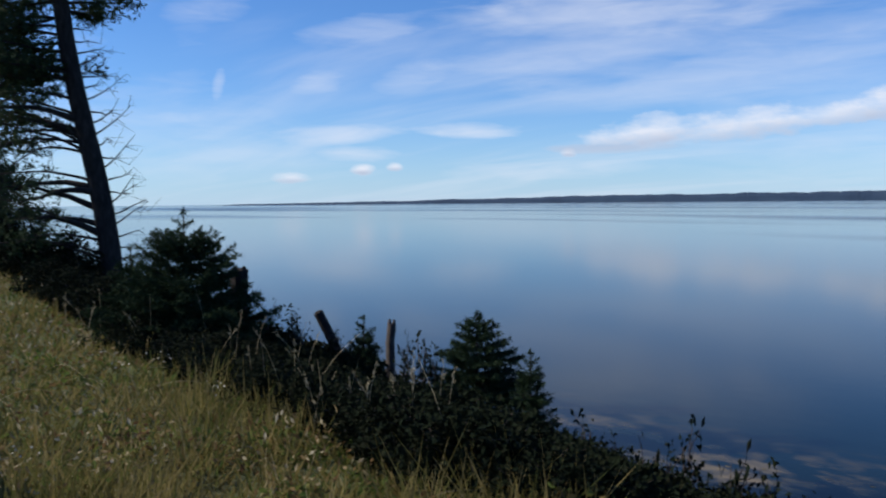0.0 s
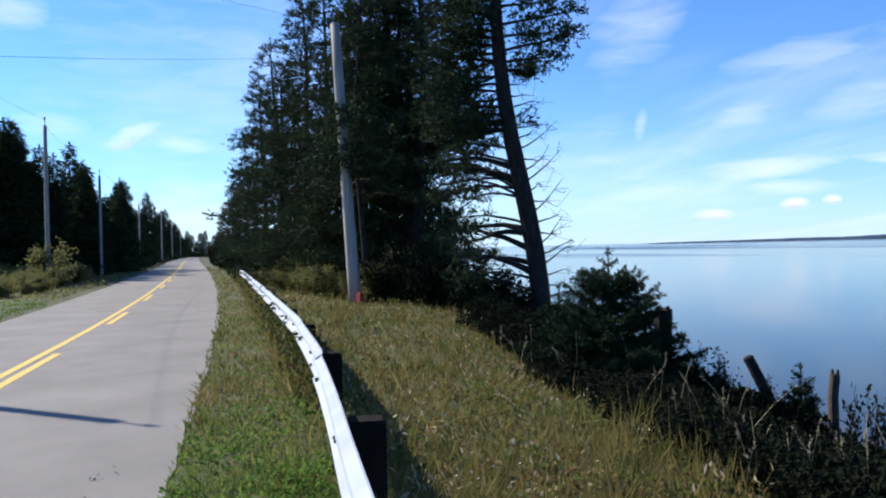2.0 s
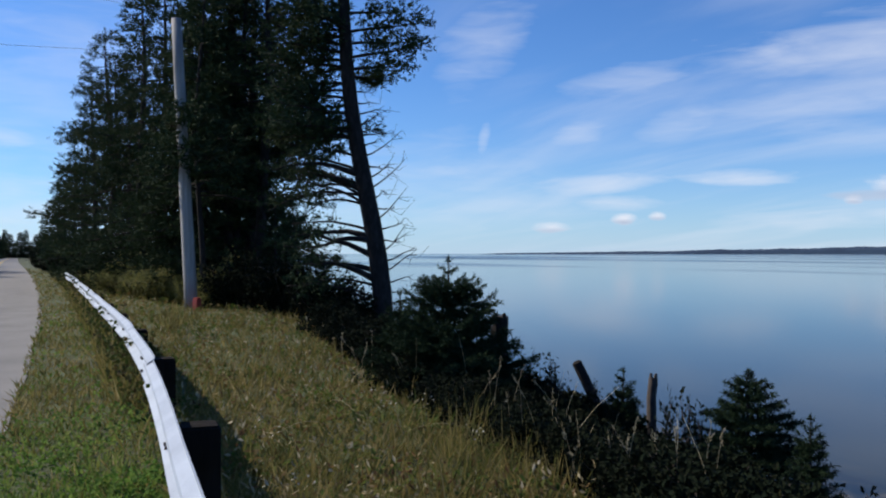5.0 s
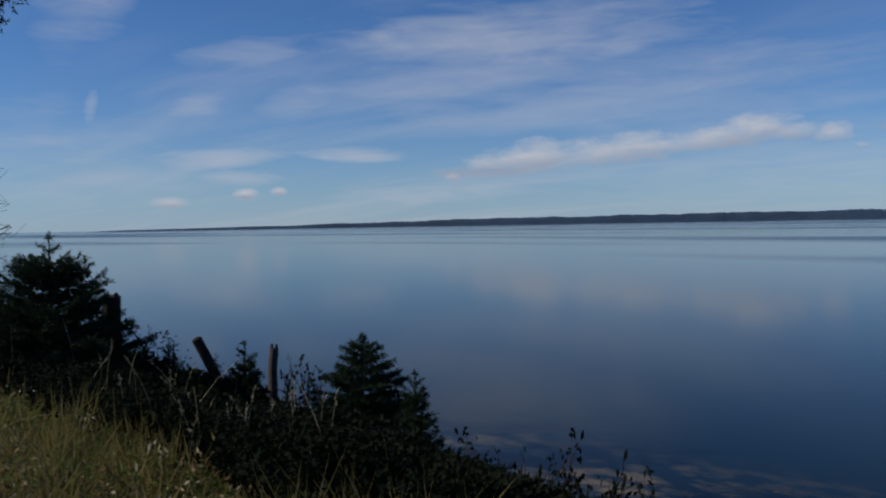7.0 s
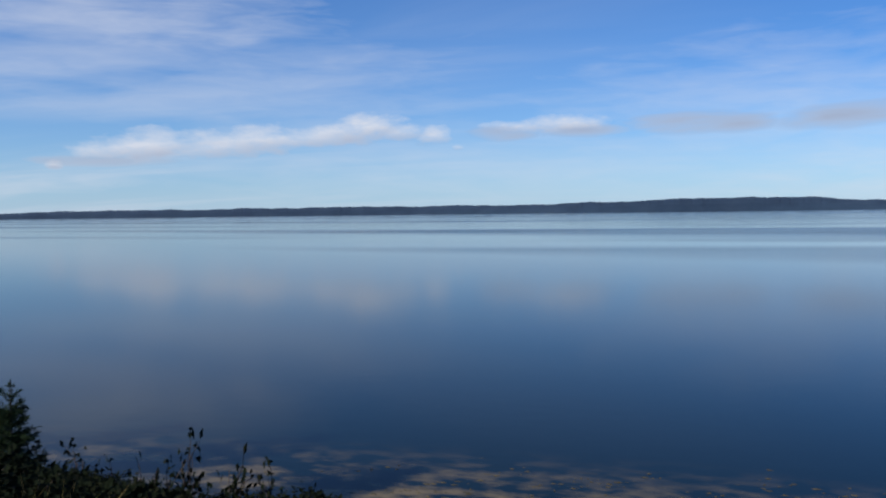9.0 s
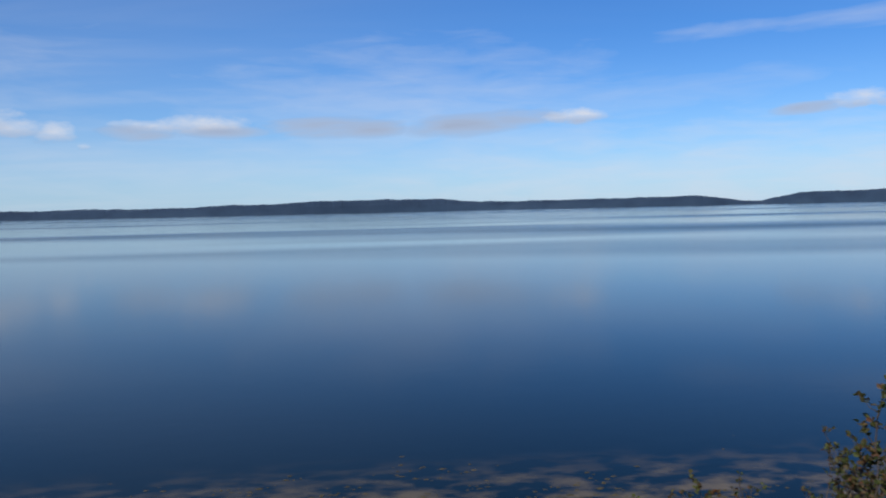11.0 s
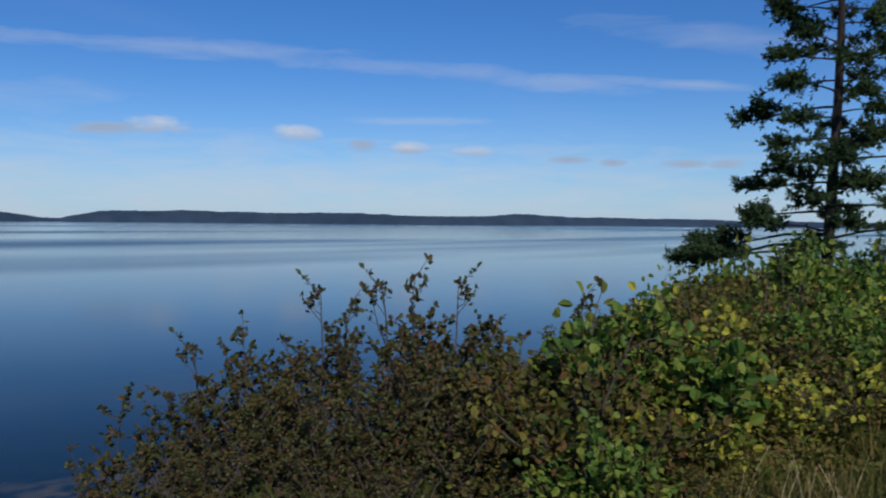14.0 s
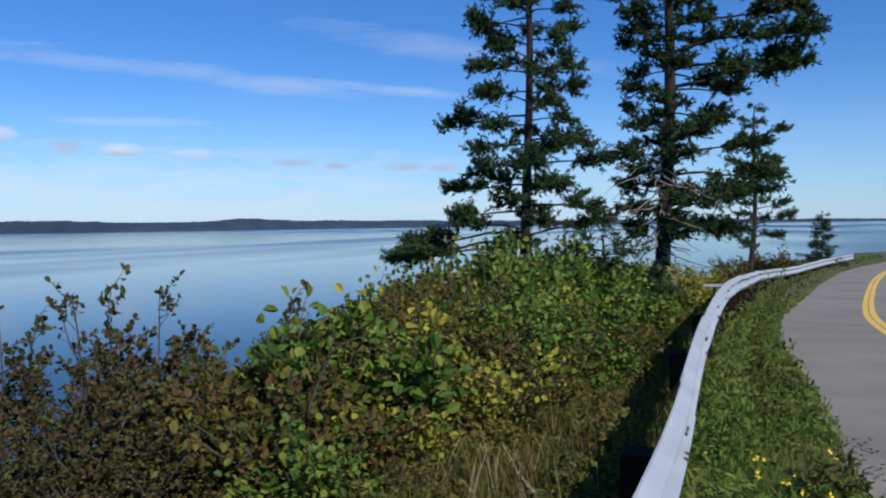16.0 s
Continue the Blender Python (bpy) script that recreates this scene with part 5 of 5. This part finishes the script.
part("stake", gk, M_DARKWOOD, sign)
# bleached dead boughs round the second trunk
x, y, z = at_yaw(-122.6, 15.9)
snag = thing("dead_snag", (x, y, z), "tangle of bleached dead boughs round the trunk", "branches")
for i in range(64):
    dg = Geo()
    b = np.array([0, 0, rg.uniform(.4, 3.1)])
    a, ln = rg.uniform(0, 6.28), rg.uniform(.5, 1.4)
    v = np.linspace(0, 1, 6)
    p = b + np.array([math.cos(a), math.sin(a), -.35])[None] * (v * ln)[:, None] + np.cumsum(rg.normal(0, .05, (6, 3)), 0)
    tube(dg, p, np.linspace(.016, .004, 6), 4)
    part("bough", dg, M_DEAD, snag)


# ---- grass ----
def blades(name, x, y, d, hlo, hhi, width, mat, label, rg, lean=.35):
    z = ground_z(x, y)
    n = len(x)
    h = rg.uniform(hlo, hhi, n) * np.array([max(.25, .78 + .55 * noise.noise((a * .8, b * .8, 2)) + .6 * noise.noise((a * 3.1, b * 3.1, 8))) for a, b in zip(x, y)])
    a = np.stack([rg.normal(.06, lean, n), rg.normal(0, lean, n), np.ones(n)], 1)
    gb = Geo()
    leaves(gb, np.stack([x, y, z - .02], 1), a, h, width * (1 + d / 9), rg, .15)
    return single(name, gb, mat, label, "grass", "stuff")


def area(n, yaw0, yaw1, d0, d1, seed, power=1.0):
    rg = np.random.default_rng(seed)
    yaw = rg.uniform(min(yaw0, yaw1), max(yaw0, yaw1), n)
    d = d0 * (d1 / d0) ** (rg.uniform(0, 1, n) ** power)
    x, y = -np.sin(np.radians(yaw)) * d, np.cos(np.radians(yaw)) * d
    return x, y, shore_coords(x, y), shore_coords(x, y, EDGE), d, rg


x, y, s, e, d, rg = area(90000, 2, 57, 1.6, 60, 101)
lump = np.array([noise.noise((a * .5, b * .5, 9)) for a, b in zip(x, y)])
bear = np.degrees(np.arctan2(-x, y))
brink = np.interp(bear, *BRINK) + .5 * lump + .25 * rg.normal(size=len(x))
k = (s > .05) & (s < 4.0 + d * .09 + lump * .6) & ((d < brink) | (bear > 38))
patch = np.array([noise.noise((a * .9, b * .9, 14)) for a, b in zip(x, y)])
kg = k & (patch + .35 * rg.normal(size=len(x)) > .27)
kd = k & ~kg
flat = kd & (rg.random(len(x)) < .35)
blades("bank_grass", x[kd & ~flat], y[kd & ~flat], d[kd & ~flat], .10, .40, .007, M_DRYGRASS, "long dry golden grass on the bank above the shore", rg, .45)
blades("bank_grass", x[flat], y[flat], d[flat], .18, .5, .006, M_DRYGRASS, "bent dry golden grass on the bank above the shore", rg, 1.3)
blades("bank_herbs", x[kg], y[kg], d[kg], .10, .30, .012, M_HERB, "olive herbs and grass among the dry grass", rg, .8)
# seed heads, dead leaves and docks among the grass
x, y, s, e, d, rg = area(13000, 2, 57, 2.6, 30, 141)
bear = np.degrees(np.arctan2(-x, y))
tuft = np.array([noise.noise((a * 1.1, b * 1.1, 61)) for a, b in zip(x, y)])
k = (s > .1) & (s < 4.0 + d * .09) & ((d < np.interp(bear, *BRINK)) | (bear > 38)) & (tuft + .15 * rg.normal(size=len(x)) > .08)
m = int(k.sum())
gm = Geo()
leaves(gm, np.stack([x[k], y[k], ground_z(x[k], y[k]) + rg.uniform(.06, .34, m) * np.clip(.6 + tuft[k], .4, 1.1)], 1), rg.normal(0, .6, (m, 3)) + [0, 0, .5], rg.uniform(.02, .055, m) * (1 + d[k] / 16), .016 * (1 + d[k] / 14), rg, .2)
single("grass_flecks", gm, M_FLECK, "pale seed heads and rusty dead leaves in the grass", "grass", "stuff")
# taller tufts that stand out of the sward
x, y, s, e, d, rg = area(130, 4, 56, 3.0, 26, 142)
bear = np.degrees(np.arctan2(-x, y))
k = (s > .5) & (s < 3.8 + d * .09) & ((d < np.interp(bear, *BRINK) + .3) | (bear > 38))
cx, cy = np.repeat(x[k], 34), np.repeat(y[k], 34)
cx, cy = cx + rg.normal(0, .11, len(cx)), cy + rg.normal(0, .11, len(cy))
blades("grass_tufts", cx, cy, np.hypot(cx, cy), .25, .55, .006, M_DRYGRASS, "tall tufts of dry grass on the bank", rg, .4)
# broad-leaved herbs in patches
x, y, s, e, d, rg = area(60000, 2, 57, 2.2, 34, 115)
patch = np.array([noise.noise((a * 1.4, b * 1.4, 21)) for a, b in zip(x, y)])
bear = np.degrees(np.arctan2(-x, y))
k = (s > .15) & (s < 4.2 + d * .09) & ((d < np.interp(bear, *BRINK)) | (bear > 38)) & (patch + .12 * rg.normal(size=len(x)) > .24)
gm = Geo()
m = int(k.sum())
leaves(gm, np.stack([x[k], y[k], ground_z(x[k], y[k]) + rg.uniform(.02, .26, m) * np.clip(.4 + patch[k], .3, 1)], 1), rg.normal(0, .8, (m, 3)) + [0, 0, .25], rg.uniform(.03, .06, m) * (1 + d[k] / 18), .022 * (1 + d[k] / 18), rg, .2, (0, 0, .7), True)
single("bank_herbs", gm, M_HERB, "olive broad-leaved herbs among the dry grass", "herbs", "stuff")
x, y, s, e, d, rg = area(95000, 30, 58.5, 2.0, 90, 102)
k = (s < .25) & (e > -.12)
dry = rg.random(len(x)) < .08 + .8 * ss(6.5, 10, d)
blades("verge_grass", x[k & ~dry], y[k & ~dry], d[k & ~dry], .05, .17, .008, M_GRASS, "short green verge grass between rail and road", rg, .6)
blades("verge_grass", x[k & dry], y[k & dry], d[k & dry], .06, .22, .008, M_DRYGRASS, "dry brown verge grass between rail and road", rg, .6)
x, y, s, e, d, rg = area(95000, -100, -136, 1.8, 60, 103)
k = (s < .6) & (e > -.1)
blades("verge_grass", x[k], y[k], d[k], .05, .16, .008, M_GRASS, "short green verge grass between rail and road", rg, .5)
x, y, s, e, d, rg = area(30000, -84, -128, 2.2, 12, 104)
k = (s > .3) & (s < 3.2)
blades("bank_grass", x[k], y[k], d[k], .1, .3, .008, M_RANK, "rank dark grass among the bushes behind the rail", rg)
x, y, s, e, d, rg = area(42000, 57, 84, 9, 120, 105)
k = (e < -5.6) & (s > -24)
lawn = k & (d < 34) & (np.degrees(np.arctan2(-x, y)) > 66)
blades("field_grass", x[k & ~lawn], y[k & ~lawn], d[k & ~lawn], .08, .3, .010, M_MEADOW, "rough olive grass on the field across the road", rg, .5)
x, y, s, e, d, rg = area(34000, 66, 84, 12, 34, 143)
k = e < -5.3
blades("lawn_grass", x[k], y[k], d[k], .03, .09, .012, M_CLOVER, "short mown green grass across the road", rg, .9)
x, y, s, e, d, rg = area(9000, -46, 12, 2.2, 4.5, 106)
k = (s > .1) & (s < 4.2)
blades("bank_grass", x[k], y[k], d[k], .12, .35, .007, M_DRYGRASS, "long dry golden grass on the bank above the shore", rg)

# low leafy plants in the verge
for yaw0, yaw1, seed in ((30, 60, 116), (-138, -98, 117)):
    x, y, s, e, d, rg = area(70000, yaw0, yaw1, 1.8, 26, seed)
    patch = np.array([noise.noise((a * 1.2, b * 1.2, 31)) for a, b in zip(x, y)])
    k = (s < .15) & (e > -.1) & (patch + .15 * rg.normal(size=len(x)) > -.08) & ((yaw0 < 0) | (rg.random(len(x)) > .85 * ss(5, 10, d)))
    gm = Geo()
    m = int(k.sum())
    leaves(gm, np.stack([x[k], y[k], ground_z(x[k], y[k]) + rg.uniform(.01, .16, m) * np.clip(.5 + patch[k], .3, 1)], 1), rg.normal(0, .8, (m, 3)) + [0, 0, .2], rg.uniform(.018, .042, m) * (1 + d[k] / 18), .018 * (1 + d[k] / 18), rg, .2, (0, 0, .7), True)
    single("verge_herbs", gm, M_CLOVER, "leafy green clover and weeds in the verge", "herbs", "stuff")
# turf close to the standing place, and the field behind
x, y, s, e, d, rg = area(60000, -180, 180, .3, 4.3, 112, .55)
k = (s < .25) & (e > -.14)
blades("verge_grass", x[k], y[k], d[k], .05, .16, .007, M_GRASS, "short green verge grass between rail and road", rg, .6)
k = (s > .1) & (s < 4.4)
m = k & (rg.random(len(x)) < .55)
blades("bank_grass", x[m], y[m], d[m], .10, .34, .007, M_DRYGRASS, "long dry golden grass on the bank above the shore", rg, .5)
k = k & ~m
blades("bank_herbs", x[k], y[k], d[k], .08, .26, .010, M_GRASS, "green herbs and grass among the dry grass", rg, .8)
rg = np.random.default_rng(118)
x, y = rg.uniform(-3, 3, 26000), rg.uniform(-3, 3, 26000)
s, e, d = shore_coords(x, y), shore_coords(x, y, EDGE), np.full(26000, 1.0)
k = (s < .3) & (e > -.1)
blades("verge_grass", x[k], y[k], d[k], .05, .15, .008, M_GRASS, "short green verge grass between rail and road", rg, .7)
k = (s > .2)
blades("bank_grass", x[k], y[k], d[k], .10, .32, .008, M_DRYGRASS, "long dry golden grass on the bank above the shore", rg, .6)
x, y, s, e, d, rg = area(50000, 84, 224, 5.5, 70, 113)
k = (e < -5.6) & (s > -60)
blades("field_grass", x[k], y[k], d[k], .08, .3, .010, M_GRASS, "rough green grass on the field across the road", rg, .5)
x, y, s, e, d, rg = area(40000, -96, 2, 3.4, 13, 114)
k = (s > 1.5) & (s < 13) & (rg.random(len(x)) < .8)
blades("bank_grass", x[k], y[k], d[k], .06, .2, .008, M_RANK, "dark rank grass on the steep bank above the shore", rg, .6)

# rank weeds that grow up round the rail
x, y, s, e, d, rg = area(60000, 36, 58, 6.5, 70, 107)
tuft = np.array([noise.noise((a * .55, b * .55, 40)) for a, b in zip(x, y)])
k = (np.abs(s + .0) < .28) & (rg.random(len(x)) < ss(6.5, 12, d)) & (tuft + .2 * rg.normal(size=len(x)) > -.1)
m = int(k.sum())
gm = Geo()
leaves(gm, np.stack([x[k], y[k], ground_z(x[k], y[k]) + rg.uniform(.1, .7, m) * np.clip(.55 + tuft[k], .3, 1)], 1), rg.normal(0, .8, (m, 3)) + [0, 0, .25], rg.uniform(.03, .07, m) * (1 + d[k] / 30), .03 * (1 + d[k] / 30), rg, .2, (0, 0, .7), True)
single("rail_weeds", gm, M_RANK, "leafy weeds growing over the guard rail", "weeds", "stuff")
blades("rail_weeds", x[k], y[k], d[k], .2, .62, .010, M_DRYGRASS, "tall rank weeds round the guard rail", rg, .35)
x, y, s, e, d, rg = area(16000, -136, -118, 7, 60, 108)
k = (np.abs(s + .05) < .5)
blades("rail_weeds", x[k], y[k], d[k], .10, .26, .010, M_RANK, "tall green weeds round the guard rail", rg, .4)

x, y, s, e, d, rg = area(16000, -128, -100, 2.2, 12, 109)
k = (s > .12) & (s < .75)
blades("rail_weeds", x[k], y[k], d[k], .25, .5, .009, M_RANK, "tall dark weeds behind the guard rail", rg, .35)

# leafy weeds in front of the rail and in patches over the verge, towards the bend
x, y, s, e, d, rg = area(56000, -138, -100, 1.9, 34, 144)
tuft = np.array([noise.noise((a * 1.5, b * 1.5, 71)) for a, b in zip(x, y)])
close = (s > -.42) & (s < -.05) & (tuft + .2 * rg.normal(size=len(x)) > -.25)
spot = (s <= -.42) & (e > -.05) & (tuft + .12 * rg.normal(size=len(x)) > .12)
for k, top, mat_, words in ((close, .46, M_GRASS, "leafy green weeds against the guard rail"), (spot, .22, M_RANK, "dark leafy weeds in patches on the verge")):
    m = int(k.sum())
    gm = Geo()
    leaves(gm, np.stack([x[k], y[k], ground_z(x[k], y[k]) + rg.uniform(.02, top, m) * np.clip(.65 + tuft[k], .35, 1) * (1 + .6 * ss(9, 16, d[k]))], 1), rg.normal(0, .7, (m, 3)) + [0, 0, .45], rg.uniform(.03, .07, m) * (1 + d[k] / 20), .02 * (1 + d[k] / 20), rg, .2, (0, 0, .5), True)
    single("verge_weeds", gm, mat_, words, "weeds", "stuff")
# low brown and green plants between rail and bushes
x, y, s, e, d, rg = area(42000, -124, -98, 2.6, 8, 119)
tuft = np.array([noise.noise((a * 1.6, b * 1.6, 50)) for a, b in zip(x, y)])
k = (s > .3) & (s < 2.8) & (tuft + .15 * rg.normal(size=len(x)) > -.05)
m = int(k.sum())
gm = Geo()
leaves(gm, np.stack([x[k], y[k], ground_z(x[k], y[k]) + rg.uniform(.03, .4, m) * np.clip(.55 + tuft[k], .3, 1)], 1), rg.normal(0, .8, (m, 3)) + [0, 0, .25], rg.uniform(.03, .06, m), .028, rg, .2, (0, 0, .7), True)
single("low_weeds", gm, M_HERB, "low olive and rusty weeds behind the rail", "weeds", "stuff")

x, y, s, e, d, rg = area(16000, -121, -103, 3.2, 7.2, 145)
k = (s > .45) & (s < 2.8)
dry = rg.random(len(x)) < .3
blades("low_weeds", x[k & ~dry], y[k & ~dry], d[k & ~dry], .2, .45, .008, M_RANK, "rank green grass between rail and bushes", rg, .4)
blades("low_weeds", x[k & dry], y[k & dry], d[k & dry], .2, .5, .006, M_DRYGRASS, "dry grass between rail and bushes", rg, .4)

# tall straws with seed heads
gs_, gh_ = Geo(), Geo()
rg = np.random.default_rng(111)
for i in range(118):
    yw, dd = (rg.uniform(12, 37), 0) if i < 46 else (rg.normal(-112.5, 3.8), rg.uniform(3.6, 5.2))
    if i < 46:
        dd = np.interp(yw, [3, 14, 26, 36], [5.2, 6.0, 8.4, 12]) + rg.normal(0, .7)
    x, y, z = at_yaw(yw, dd)
    h = rg.uniform(.4, .72) if i < 46 else rg.uniform(.25, .5)
    ln = rg.normal(0, .16, 2)
    v = np.linspace(0, 1, 5)
    p = np.stack([x + ln[0] * v ** 2 * h * 1.5, y + ln[1] * v ** 2 * h * 1.5, z + h * v], 1)
    tube(gs_, p, np.linspace(.0026, .0014, 5), 3)
    if rg.random() < (.65 if i < 46 else .12):
        m = 13
        leaves(gh_, p[-1] - (p[-1] - p[-2]) * rg.uniform(0, .9, (m, 1)) + rg.normal(0, .006, (m, 3)), (p[-1] - p[-2]) * 6 + rg.normal(0, .3, (m, 3)), .03, .007, rg)
for i in range(44):
    x, y, z = at_yaw(rg.uniform(8, 50), rg.uniform(3.2, 9))
    if not .4 < float(shore_coords([x], [y])[0]) < 4:
        continue
    a, ln = rg.uniform(0, 6.28), rg.uniform(.35, .8)
    v = np.linspace(0, 1, 7)
    p = np.stack([x + math.cos(a) * ln * v, y + math.sin(a) * ln * v, z + .10 + ln * (rg.uniform(.3, .6) * v - .5 * v ** 2)], 1)
    tube(gs_, p, np.linspace(.0024, .0012, 7), 3)
single("dry_stalks", gs_, M_STALK, "tall pale dry grass stalks", "grass", "stuff")
single("seed_heads", gh_, M_STALK, "pale seed heads on tall grass stalks", "grass", "stuff")

# small flowers in the grass
gf, gy = Geo(), Geo()
for i in range(12):
    yw = rg.uniform(12, 48)
    x, y, z = at_yaw(yw, rg.uniform(4, 14))
    s = float(shore_coords([x], [y])[0])
    if .3 < s < 3.4 and yw > 15:
        m = 14
        leaves(gf, np.array([x, y, z + .28]) + rg.normal(0, .07, (m, 3)) * [1, 1, .6], rg.normal(0, 1, (m, 3)), .018, .016, rg, .1, (0, 0, 1))
for i in range(26):
    yw = rg.uniform(-133, -112)
    x, y, z = at_yaw(yw, rg.uniform(2.2, 6))
    if float(shore_coords([x], [y])[0]) < 0 and float(shore_coords([x], [y], EDGE)[0]) > .05:
        m = 7
        leaves(gy, np.array([x, y, z + .2]) + rg.normal(0, .015, (m, 3)), rg.normal(0, 1, (m, 3)), .022, .018, rg, .1, (0, 0, 1))
single("white_flowers", gf, M_WHITEFL, "small white wild flowers in the dry grass", "flowers", "stuff")
single("yellow_flowers", gy, M_YELLOWFL, "small yellow flowers in the verge", "flowers", "stuff")

# weed and stones in the shallows
gk = Geo()
rg = np.random.default_rng(121)
along_shore = np.array([math.cos(radians(-38)), math.sin(radians(-38)), 0])
across_shore = np.array([-along_shore[1], along_shore[0], 0])
for i in range(5200):
    dd = 19.5 + abs(rg.normal(0, 2.6))
    yw = rg.uniform(-95, 28)
    sh = np.array(at_yaw(yw, dd, SEA - .004))
    if noise.noise((sh[0] * .35, sh[1] * .9, 4)) < -.05 + .03 * (dd - 20):
        continue
    m = 6
    a = np.arange(m) * 2 * np.pi / m
    w = rg.uniform(.04, .17) * rg.uniform(.6, 1.2, m)
    ring = sh + (np.cos(a) * w * 2.0)[:, None] * along_shore + (np.sin(a) * w)[:, None] * across_shore
    top = sh + [0, 0, rg.uniform(.004, .035)]
    ring[:, 2] -= .03
    gk.add(np.concatenate([ring, [top]]), [(j, (j + 1) % m, m) for j in range(m)])
single("shore_stones", gk, M_ROCK, "brown weed-covered stones in the shallows", "stones", "stuff")

# house at the far end of the road
x, y, z = at_yaw(58.95, 322)
hs = thing("house", (x, y, z), "small white house at the far end of the road", "house", yaw=30)
gw_ = Geo()
box(gw_, (-4, -3, -.3), (4, 3, 3.4))
gw_.add([(-4, -3, 3.4), (-4, 3, 3.4), (-4, 0, 5.4), (4, -3, 3.4), (4, 3, 3.4), (4, 0, 5.4)], [(0, 1, 2), (3, 5, 4)])
part("wall", gw_, M_HOUSE, hs)
gr_ = Geo()
for sg in (-1, 1):
    gr_.add([(-4.3, sg * 3.3, 3.25), (4.3, sg * 3.3, 3.25), (4.3, 0, 5.5), (-4.3, 0, 5.5), (-4.3, sg * 3.3, 3.4), (4.3, sg * 3.3, 3.4), (4.3, 0, 5.65), (-4.3, 0, 5.65)], [(0, 1, 2, 3), (4, 5, 6, 7), (0, 1, 5, 4), (0, 3, 7, 4), (1, 2, 6, 5)])
part("roof", gr_, M_ROOF, hs)
for wx in (-2, 2):
    gp_ = Geo()
    box(gp_, (wx - .5, -3.03, 1.0), (wx + .5, -2.98, 2.3))
    part("window", gp_, M_PANE, hs)

# dry leaves and weed scraps on the asphalt's edge
gl = Geo()
rg = np.random.default_rng(131)
for yw0, yw1, n in ((-138, -112, 1100), (50, 70, 110)):
    for i in range(n):
        x, y, _ = at_yaw(rg.uniform(yw0, yw1), rg.uniform(2.2, 7), 0)
        e = float(shore_coords([x], [y], EDGE)[0])
        if -1.3 < e < .05 and rg.random() < math.exp(e * 2.0) * 1.6:
            m = int(rg.integers(1, 4))
            leaves(gl, np.array([x, y, float(dip([x], [y])[0]) + .012]) + rg.normal(0, .02, (m, 3)) * [1, 1, .3], rg.normal(0, 1, (m, 3)) * [1, 1, .5], .035, .022, rg, .2, (0, 0, 1))
single("leaf_litter", gl, M_STEM, "scattered dark dry leaves on the road edge", "leaf litter", "stuff")
